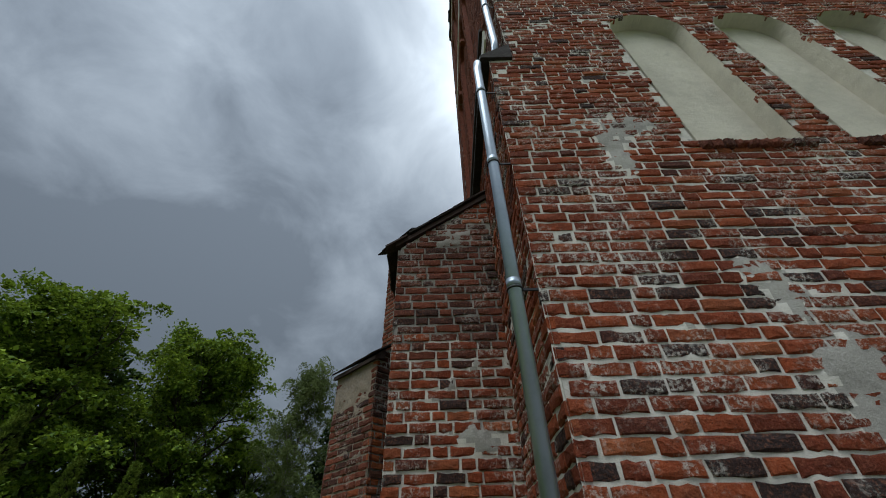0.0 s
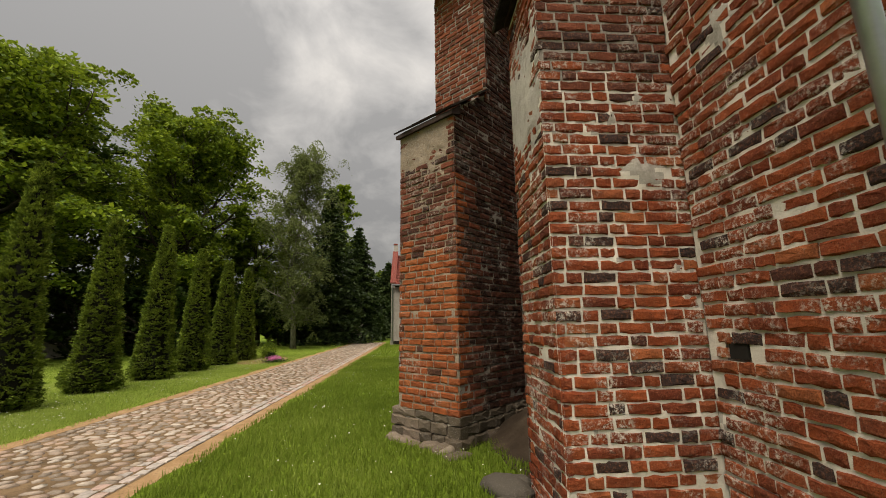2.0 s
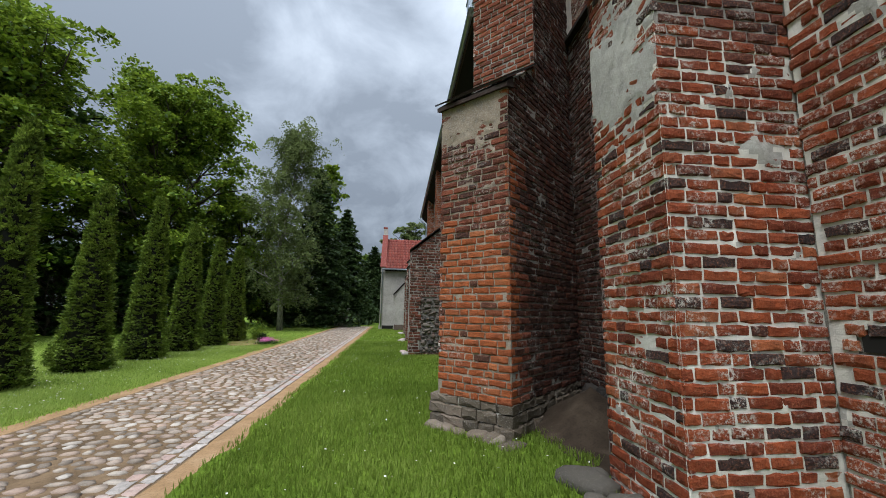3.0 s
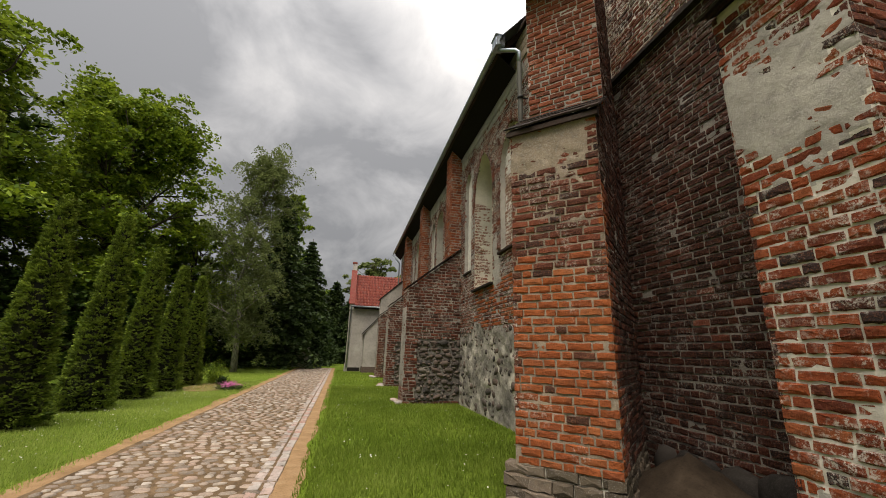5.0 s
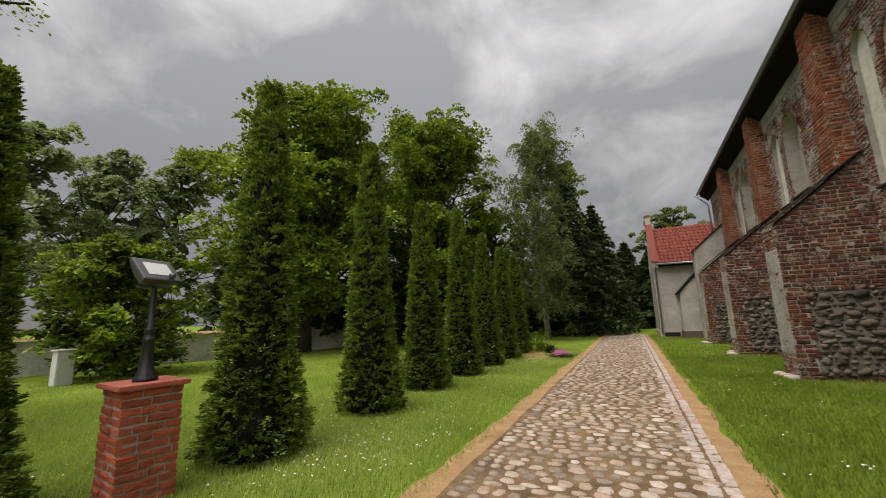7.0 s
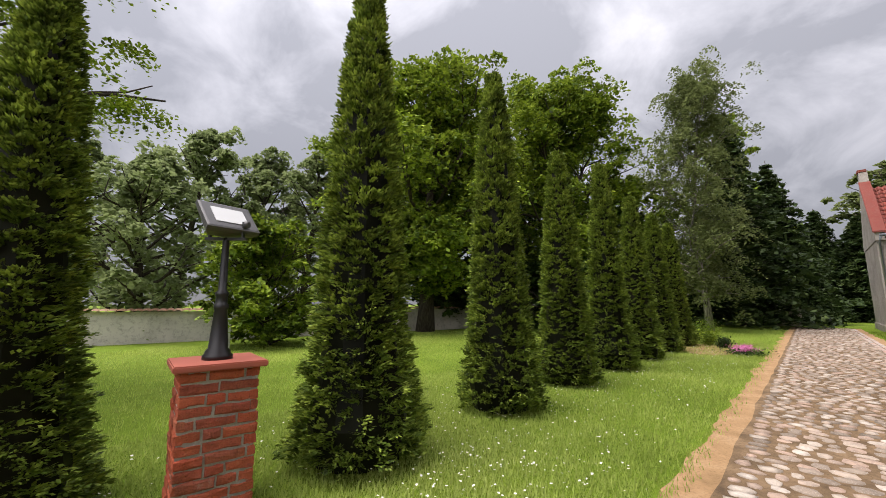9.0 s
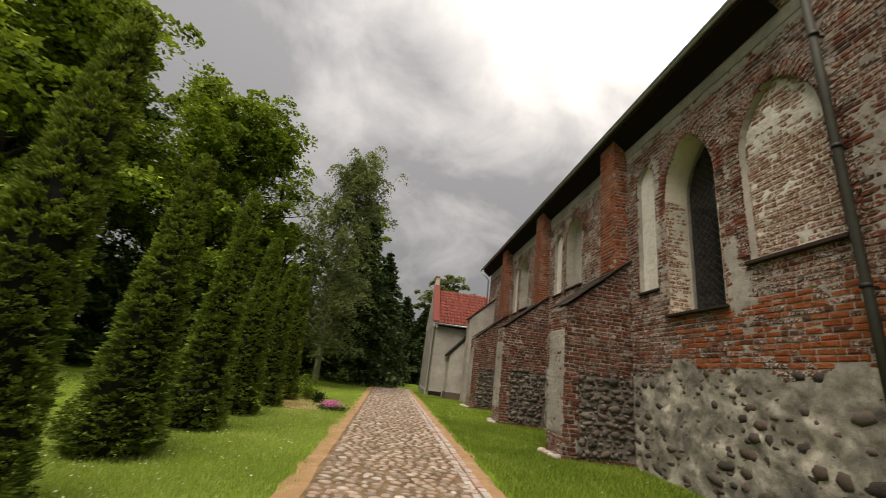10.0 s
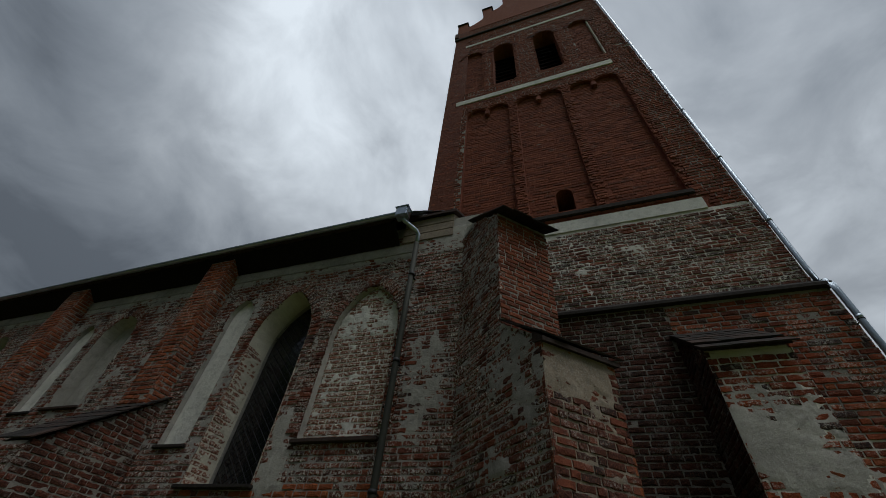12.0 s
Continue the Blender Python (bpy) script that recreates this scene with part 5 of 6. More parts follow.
def build_nave():
    pl = Plane((NX, 0, 0), (0, 1, 0), (-1, 0, 0))
    blind0 = arch_loop(9.27, 10.76, 4.0, 6.05, 7.26, 8)
    win1 = arch_loop(11.36, 12.84, 3.34, 6.10, 7.46, 8)
    slim = [arch_loop(13.22 + d, 13.92 + d, s, 6.9, 7.42, 6) for d, s in ((0, 4.0), (5.6, 4.9), (11.2, 4.9), (14.2, 4.6))]
    wide = [arch_loop(17.15 + d, 18.40 + d, 4.95, 6.85, 7.55, 7) for d in (0, 5.6)]
    holes = [blind0, win1] + slim[:3] + wide
    out = [(NY0, -0.3), (NY1, -0.3), (NY1, EAVE + 0.3), (NY0, EAVE + 0.3)]
    wall = tagged(part("wall_nave_north", slab(pl, out, holes, 0.85), M_PLASTER_GREY), "old nave wall of brick, rubble and decayed grey render", "wall", kind="structure")
    keep = lambda a, z: not any(in_loop(h, a, z) for h in holes)
    origin = Plane((NX, NY0, 0), (0, 1, 0), (-1, 0, 0))
    k2 = lambda a, z: keep(a + NY0, z)

    def render(a, z):
        y = a + NY0
        k = -0.36
        if z > 3.2:
            k += 0.20
        if z > 7.9:
            k += 0.5
        k += 0.6 * max(0, spot(y, z, 11.05, 3.0, 0.34, 2.8)) + 0.40 * max(0, spot(y, z, 13.1, 5.5, 0.45, 2.4)) + 0.35 * max(0, spot(y, z, 8.6, 4.8, 0.55, 1.4))
        if 2.0 < z < 3.3 and 8.2 < y < 13:
            k -= 0.30
        if y > 15.2:
            k += 0.12
        return k

    def zone(a, z, r):
        y = a + NY0
        return M_BRICK_ORANGE if 2.0 < z < 3.9 and 9.0 < y < 13 and r.random() < 0.6 else M_BRICK_NAVE

    rubble_top = lambda a: 2.18 + 0.34 * noise.noise(Vector((a * 0.9, 0.0, 5.0))) + 0.12 * noise.noise(Vector((a * 3.1, 2.0, 5.0)))
    rubble = lambda a, z: k2(a, z) and not (z < rubble_top(a) and a > 0.3)
    brick_skin(wall, origin, NY1 - NY0, EAVE, M_BRICK_NAVE, rubble, 0.096, 0.255, near=(0.7, 5.2, 2.2, 3.40), seed=101, z_from=0.0, pick=zone)
    relief(wall, origin, NY1 - NY0, EAVE, lambda a, z: k2(a, z) and z > rubble_top(a) - 0.08, M_PLASTER_GREY, render, 0.07, z_from=1.7, coats=[(M_PLASTER_PALE, lambda a, z, k: k > 0.22)])
    relief(wall, origin, NY1 - NY0, 2.65, lambda a, z: k2(a, z) and z < rubble_top(a) + 0.05, M_RUBBLE, lambda a, z: glow(a + NY0, z, 9.6, 1.85, 2.2, 0.6) * 0.4 - 0.02 - 0.4 * (z < 0.35), 0.05, name="rubble_mortar", rough=0.024)
    fieldstones(wall, pl, 8.0, NY1, 0.05, 2.12, 0.30, M_FIELDSTONE, near=(8.0, 14.3), seed=102, out=0.000, gaps=0.42)
    fieldstones(wall, pl, 8.0, NY1, 0.05, 2.1, 0.15, M_FIELDSTONE, seed=109, out=-0.006, gaps=0.4, keep=lambda a, z: noise.noise(Vector((a * 1.3, z * 1.7, 2))) > -0.15)
    # blind arch filled with limewashed brick
    inner = Plane((NX + 0.13, 9.27, 0), (0, 1, 0), (-1, 0, 0))
    fill = niche_panel(wall, pl, blind0, 0.16, M_MORTAR, "blind_arch_back")
    brick_skin(wall, inner, 1.49, 7.3, M_BRICK_WHITE, lambda a, z: in_loop(blind0, a + 9.27, z), 0.096, 0.255, seed=103, z_from=4.0, plaster=lambda a, z: (0.30 if z > 6.0 else -0.02) - 0.10 + glow(a, z, 0.9, 4.9, 0.5, 0.5) * 0.2, mortar=M_PLASTER_WHITE, cell=0.04, far_name="limewashed_brickwork", near=(0, 1.5, 4.0, 6.0))
    reveal(wall, pl, blind0, 0.15, M_PLASTER_PALE)
    arch_ring(wall, pl, 9.27, 10.76, 6.05, 7.26, M_BRICK_NAVE, jambs=1.9, seed=104)
    part("window_sill", box_bm(NX - 0.07, NX + 0.1, 9.22, 10.84, 3.93, 4.0, 0.012), M_TILE_OLD, wall, "dark tile sill")
    # the deep window with its iron lattice
    reveal(wall, pl, win1, 0.55, M_PLASTER_CREAM)
    arch_ring(wall, pl, 11.36, 12.84, 6.10, 7.46, M_BRICK_NAVE, jambs=0.3, seed=105)
    r = random.Random(6)
    for side, y in ((0, 12.82), (1, 11.38)):
        pls = Plane((NX, y, 0), (1, 0, 0), (0, -1 if side == 0 else 1, 0))
        brick_skin(wall, pls, 0.50, 6.05, M_BRICK_WHITE, None, 0.096, 0.27, seed=106 + side, z_from=3.36, far_name="reveal_brickwork", near=(0, 0.5, 3.36, 6.05), plaster=lambda a, z: -0.02 + (a - 0.2) * 0.6, mortar=M_PLASTER_CREAM, cell=0.05, out=-0.018 * side)
    win = thing("window_1", (NX + 0.5, 12.1, 3.35), "tall pointed church window with dark glass and iron lattice", "window", kind="structure")
    loop_in = arch_loop(11.42, 12.78, 3.34, 6.08, 7.36, 8)
    pane = part("pane", prism_bm([pl.at(a, z, -0.60) for a, z in loop_in], pl.n, 0.02), M_DARK_GLASS, win, "dark leaded glass")
    bm = bmesh.new()
    for k in range(34):
        for s in (-1, 1):
            y, z = (11.40, 3.4 + k * 0.19 - 1.4) if s > 0 else (12.80, 3.4 + k * 0.19 - 1.4)
            pts = []
            for q in range(15):
                yy, zz = y + s * q * 0.1, z + q * 0.1
                if in_loop(loop_in, yy, zz):
                    pts.append(pl.at(yy, zz, -0.54))
            if len(pts) > 1:
                tube_bm([pts[0], pts[-1]], 0.007, 4, bm, False)
    part("lattice", bm, M_IRON, pane, "black iron lattice")
    part("sill", box_bm(NX - 0.10, NX + 0.6, 11.28, 12.92, 3.27, 3.33, 0.012), M_TILE_OLD, win, "dark tile sill")
    # slim and wide rendered blind niches
    for h in slim[:3]:
        niche_panel(wall, pl, h, 0.12, M_PLASTER_WHITE, label="pale rendered niche back")
        reveal(wall, pl, h, 0.13, M_PLASTER_GREY)
        part("window_sill", box_bm(NX - 0.05, NX + 0.08, h[0][0] - 0.05, h[1][0] + 0.05, h[0][1] - 0.06, h[0][1], 0.01), M_TILE_OLD, wall)
    for h in wide:
        niche_panel(wall, pl, h, 0.34, M_PLASTER_PALE, label="grey rendered niche back")
        reveal(wall, pl, h, 0.35, M_PLASTER_PALE)
        arch_ring(wall, pl, h[0][0], h[1][0], 6.85, 7.55, M_BRICK_NAVE, seed=107)
        part("window_sill", box_bm(NX - 0.06, NX + 0.30, h[0][0] - 0.05, h[1][0] + 0.05, h[0][1] - 0.06, h[0][1], 0.01), M_TILE_OLD, wall)
    part("cornice_band", box_bm(NX - 0.02, NX + 0.03, 9.2, NY1 - 0.1, 8.05, 8.34, 0.01), M_PLASTER_GREY, wall, "grey rendered band below the eaves")
    # the other walls that close the nave
    tagged(part("wall_nave_south", box_bm(8.7, 9.5, TY1, NY1, -0.3, EAVE), M_BRICK_NAVE), "plain old brick nave wall", "wall", kind="structure")
    tagged(part("wall_nave_east", prism_bm([(NX + 0.86, NY1 - 0.8, -0.3), (8.7, NY1 - 0.8, -0.3), (8.7, NY1 - 0.8, 9.6), (4.6, NY1 - 0.8, 14.6), (NX + 0.86, NY1 - 0.8, 9.9)], (0, -1, 0), 0.8), M_BRICK_NAVE), "plain old brick nave gable wall", "wall", kind="structure")


def build_nave_roof():
    ex, ez, rx, rz = -0.76, 8.86, 4.6, 15.2
    sl = Vector((rx - ex, 0, rz - ez)).normalized()
    roof = thing("roof_nave", (2, 18, ez), "large nave roof with a dark boarded eave", "roof", kind="structure")
    for s in (0, 1):
        pts = [(ex, 9.55, ez), (ex, NY1 + 0.5, ez), (rx, NY1 + 0.5, rz), (rx, 9.62, rz)] if s == 0 else [(10.2, 9.62, ez), (10.2, NY1 + 0.5, ez), (rx, NY1 + 0.5, rz), (rx, 9.62, rz)]
        n = (-sl.z, 0, sl.x) if s == 0 else (sl.z, 0, sl.x)
        part("roof_slope", prism_bm(pts, n, 0.14), M_TILE_OLD, roof)
    y = 9.62
    while y < NY1 + 0.4:
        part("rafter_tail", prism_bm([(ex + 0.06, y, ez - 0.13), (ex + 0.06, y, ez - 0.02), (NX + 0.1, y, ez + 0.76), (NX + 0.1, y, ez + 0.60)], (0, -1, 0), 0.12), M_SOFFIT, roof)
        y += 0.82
    part("soffit_board", prism_bm([(ex + 0.05, 9.6, ez - 0.12), (ex + 0.05, NY1 + 0.45, ez - 0.12), (NX - 0.03, NY1 + 0.45, 8.37), (NX - 0.03, 9.6, 8.37)], (0, 0, 1), 0.03), M_SOFFIT, roof, "near-black soffit boards")
    gut = thing("roof_gutter", (ex - 0.05, 18, ez - 0.06), "grey zinc half-round eave gutter", "gutter")
    bm = bmesh.new()
    v = []
    for y in (9.45, NY1 + 0.5):
        v.append([bm.verts.new((ex - 0.07 + 0.075 * math.cos(t), y, ez - 0.02 + 0.075 * math.sin(t))) for t in np.linspace(math.pi, 2 * math.pi, 9)] +
                 [bm.verts.new((ex - 0.07 + 0.068 * math.cos(t), y, ez - 0.02 + 0.068 * math.sin(t))) for t in np.linspace(2 * math.pi, math.pi, 9)])
    for k in range(18):
        bm.faces.new((v[0][k], v[0][(k + 1) % 18], v[1][(k + 1) % 18], v[1][k]))
    part("trough", bm, M_ZINC, gut)
    # hopper box at the west end, with its swan neck and downpipe
    hop = part("hopper", box_bm(ex - 0.17, ex + 0.06, 9.22, 9.52, ez - 0.18, ez + 0.12, 0.02), M_ZINC, gut, "square zinc hopper box")
    part("hopper_lip", box_bm(ex - 0.19, ex + 0.08, 9.20, 9.54, ez + 0.10, ez + 0.13, 0.006), M_ZINC, hop)
    pipe = thing("nave_downpipe", (-0.42, 9.05, 0), "old mossy dark downpipe with a zinc swan neck", "downpipe")
    part("swan_neck", tube_bm([(ex - 0.04, 9.36, ez - 0.16), (ex, 9.32, ez - 0.24), (-0.50, 9.12, ez - 0.34), (-0.42, 9.08, ez - 0.42), (-0.42, 9.08, ez - 0.78)], 0.052, 12), M_ZINC, pipe, "bright zinc swan neck")
    part("pipe", tube_bm([(-0.42, 9.08, ez - 0.70), (-0.42, 9.07, 6.0), (-0.42, 9.05, 3.0), (-0.43, 9.03, 0.62)], 0.056, 12), M_ZINC_MOSSY, pipe)
    for z in (7.2, 5.2, 3.2, 1.3):
        br = part("bracket", tube_bm([(-0.42, 9.06, z - 0.03), (-0.42, 9.06, z + 0.03)], 0.066, 12), M_IRON, pipe)
        part("bracket_arm", box_bm(-0.40, -0.24, 9.045, 9.075, z - 0.012, z + 0.012), M_IRON, br)
    part("outlet_bend", tube_bm([(-0.43, 9.03, 0.66), (-0.44, 9.02, 0.50), (-0.50, 8.98, 0.38), (-0.62, 8.92, 0.30), (-0.72, 8.86, 0.22)], 0.064, 12), M_ZINC, pipe, "bright zinc outlet bend")
    # verge: boards and a zinc flashing between the roof and the tower
    verge = thing("roof_verge", (0.2, 9.3, 9.2), "patched verge with zinc flashing beside the tower", "roof edge", kind="structure")
    sl_pt = lambda x, d: (x, 0, ez + (x - ex) * sl.z / sl.x + d)
    part("verge_wall", prism_bm([(NX, 8.3, 8.3), (BX + 0.3, 8.3, 8.3), (BX + 0.3, 8.3, 10.0), (NX, 8.3, 9.15)], (0, -1, 0), 1.25), M_PLASTER_TAN, verge)
    for k in range(3):
        part("verge_board", prism_bm([(NX - 0.03, 8.28, 8.40 + k * 0.25), (NX - 0.03, 9.55, 8.40 + k * 0.25), (NX - 0.03, 9.55, 8.62 + k * 0.25), (NX - 0.03, 8.28, 8.62 + k * 0.25)], (-1, 0, 0), 0.03), M_PLASTER_TAN, verge, "weathered board")
    for k in range(4):
        x = -0.85 + k * 0.42
        a, b = sl_pt(x, 0.05 + 0.012 * (k % 2)), sl_pt(x + 0.44, 0.05 + 0.012 * (k % 2))
        part("flashing_sheet", prism_bm([(a[0], 9.05, a[2]), (a[0], 9.95, a[2]), (b[0], 9.95, b[2]), (b[0], 9.05, b[2])], (-sl.z, 0, sl.x), 0.006), M_ZINC, verge, "crumpled zinc flashing")
    part("verge_tile_bed", prism_bm([(NX - 0.12, 8.2, 9.12), (BX + 0.3, 8.2, 10.02), (BX + 0.3, 8.2, 10.10), (NX - 0.12, 8.2, 9.20)], (0, -1, 0), 1.0), M_TILE_OLD, verge)


def build_nave_buttress(y0, wide, front_mat, seed, first):
    x0, zf, zw = -2.02, 3.50, 4.92
    y1 = y0 + wide
    b = thing("nave_buttress", (-1.1, y0 + wide / 2, 0), "sloping nave buttress of brick over rubble with a rendered front", "buttress", "buttresses along the nave", "structure")
    bm = prism_bm([(x0 + 0.03, y0 + 0.03, -0.3), (NX, y0 + 0.03, -0.3), (NX, y0 + 0.03, zw - 0.03), (x0 + 0.03, y0 + 0.03, zf - 0.03)], (0, -1, 0), wide - 0.06)
    part("body", bm, M_MORTAR_DARKEST, b)
    slope_ok = lambda a, z: z < zf - 0.05 + a * (zw - zf) / (NX - x0)
    west = Plane((x0, y0, 0), (1, 0, 0), (0, -1, 0))
    brick_skin(b, west, NX - x0, zw, M_BRICK_BUTTRESS, lambda a, z: slope_ok(a, z) and (z > 1.9 or a < 0.42 or z < 0.12), 0.096, 0.255, seed=seed, near=(0, 1.8, 1.8, 3.4) if first else None,
               plaster=lambda a, z: -0.62 + 0.45 * (z > 3.5), mortar=M_MORTAR_DARK, cell=0.06)
    fieldstones(b, west, 0.35, NX - x0, 0.12, 1.9, 0.24, M_FIELDSTONE, near=(0, 2) if first else None, seed=seed + 1, out=0.025)
    fieldstones(b, west, 0.38, NX - x0, 0.10, 1.92, 0.13, M_FIELDSTONE, seed=seed + 7, out=0.012)
    east = Plane((x0, y1, 0), (1, 0, 0), (0, 1, 0))
    brick_skin(b, east, NX - x0, zw, M_BRICK_NAVE, slope_ok, 0.096, 0.255, seed=seed + 2)
    north = Plane((x0, y0, 0), (0, 1, 0), (-1, 0, 0))
    brick_skin(b, north, wide, zf, M_BRICK_NAVE, None, 0.096, 0.255, seed=seed + 3, plaster=lambda a, z: (0.45 if 0.5 < z < 2.95 else -0.3), mortar=front_mat, cell=0.045)
    down = Vector((x0 - NX, 0, zf - zw)).normalized()
    for k in range(7):
        p = Vector((NX, 0, zw + 0.02)) + down * 0.29 * k
        tile_row(b, (p.x, y0 - 0.07, p.z), (p.x, y1 + 0.07, p.z), down, 5, M_TILE_OLD, length=0.38 if k < 6 else 0.52, seed=seed + 10 + k)
    # the slimmer pier above
    px = -0.64
    part("upper_pier", box_bm(px + 0.03, NX, y0 + 0.13, y1 - 0.10, 4.0, EAVE - 0.06), M_MORTAR_DARK, b)
    for pln, w in ((Plane((px, y0 + 0.10, 0), (1, 0, 0), (0, -1, 0)), NX - px), (Plane((px, y0 + 0.10, 0), (0, 1, 0), (-1, 0, 0)), wide - 0.17), (Plane((px, y1 - 0.07, 0), (1, 0, 0), (0, 1, 0)), NX - px)):
        brick_skin(b, pln, w, EAVE - 0.06, M_BRICK_PIER, None, 0.096, 0.28, seed=seed + 20, z_from=4.4, plaster=lambda a, z: -0.55, mortar=M_MORTAR_DARK, cell=0.08)
    r = random.Random(seed)
    for k in range(4):
        m = pose(x0 - 0.05 - 0.15 * r.random(), y0 + wide * (k + 0.3) / 4, 0.02, 0, 0, r.uniform(0, 180)) @ Matrix.Diagonal((r.uniform(0.25, 0.45), r.uniform(0.2, 0.35), r.uniform(0.12, 0.22), 1))
        PENDING.append(("foot_stone", stone_mesh(k, M_SETT), m, b))


build_nave()
build_nave_roof()
build_nave_buttress(14.28, 0.95, M_PLASTER_GREY, 200, True)
build_nave_buttress(19.95, 0.95, M_PLASTER_GREY, 240, False)
build_nave_buttress(25.60, 0.95, M_PLASTER_GREY, 280, False)


# ---- tower downpipe ----
def build_tower_pipe():
    p = thing("tower_downpipe", (0.46, 1.92, 0), "bright zinc downpipe strapped to the tower corner", "downpipe")
    x, y = 0.452, 2.025
    part("pipe", tube_bm([(x, y, 0.1), (x, y, LEDGE - 0.22), (x + 0.01, y, LEDGE - 0.06), (x + 0.08, y, LEDGE + 0.06), (x + 0.20, y, LEDGE + 0.12)], 0.045, 16), M_ZINC, p)
    part("upper_pipe", tube_bm([(x + 0.14, y, LEDGE + 0.10), (x + 0.25, y, LEDGE + 0.22), (x + 0.27, y, LEDGE + 0.5), (x + 0.27, y, 27.4)], 0.044, 14), M_ZINC, p)
    for z in (1.98, 3.22, 4.5, 5.7, 8.2, 10.5, 13.0, 16.0, 19.0):
        dx = 0.27 if z > LEDGE else 0
        part("joint_collar", tube_bm([(x + dx, y, z - 0.028), (x + dx, y, z + 0.028)], 0.049, 16), M_ZINC, p)
        st = part("pipe_strap", tube_bm([(x + dx, y, z - 0.05), (x + dx, y, z - 0.038)], 0.053, 16), M_IRON, p)
        part("strap_spike", box_bm(x + dx + 0.03, x + dx + 0.16, y - 0.006, y + 0.006, z - 0.052, z - 0.036), M_IRON, st)


build_tower_pipe()


# ---- annex and house at the end of the path ----
def build_annex():
    a = thing("annex", (-0.9, 29.5, 0), "low grey rendered lean-to annex at the nave's end", "building", kind="structure")
    pts = [(-2.62, 30.2, -0.3), (NX, 30.2, -0.3), (NX, 30.2, 5.3), (-2.62, 30.2, 2.66)]
    part("wall", prism_bm(pts, (0, -1, 0), 1.36), M_HOUSE, a)
    part("roof_sheet", prism_bm([(-2.78, 30.1, 2.56), (NX, 30.1, 5.36), (NX, 30.1, 5.44), (-2.78, 30.1, 2.64)], (0, -1, 0), 1.44), M_SOFFIT, a)
    part("plinth", box_bm(-2.68, NX, 30.13, 31.5, -0.2, 0.4, 0.02), M_FIELDSTONE, a)
    c = thing("end_buttress", (-1.0, 29.4, 0), "rendered sloping buttress at the nave's end", "buttress", kind="structure")
    part("body", prism_bm([(-1.75, 29.1, -0.3), (NX, 29.1, -0.3), (NX, 29.1, 6.3), (-1.75, 29.1, 4.95)], (0, -1, 0), 0.9), M_PLASTER_GREY, c)
    part("coping", prism_bm([(-1.85, 29.05, 4.88), (NX, 29.05, 6.32), (NX, 29.05, 6.40), (-1.85, 29.05, 4.96)], (0, -1, 0), 1.0), M_TILE_OLD, c)
    p = thing("annex_downpipe", (-0.45, 31.2, 0), "slim grey downpipe at the nave's far corner", "downpipe")
    part("pipe", tube_bm([(-0.96, 31.4, 8.76), (-0.7, 31.2, 8.4), (-0.40, 31.0, 8.0), (-0.40, 30.9, 5.2)], 0.05, 10), M_ZINC, p)


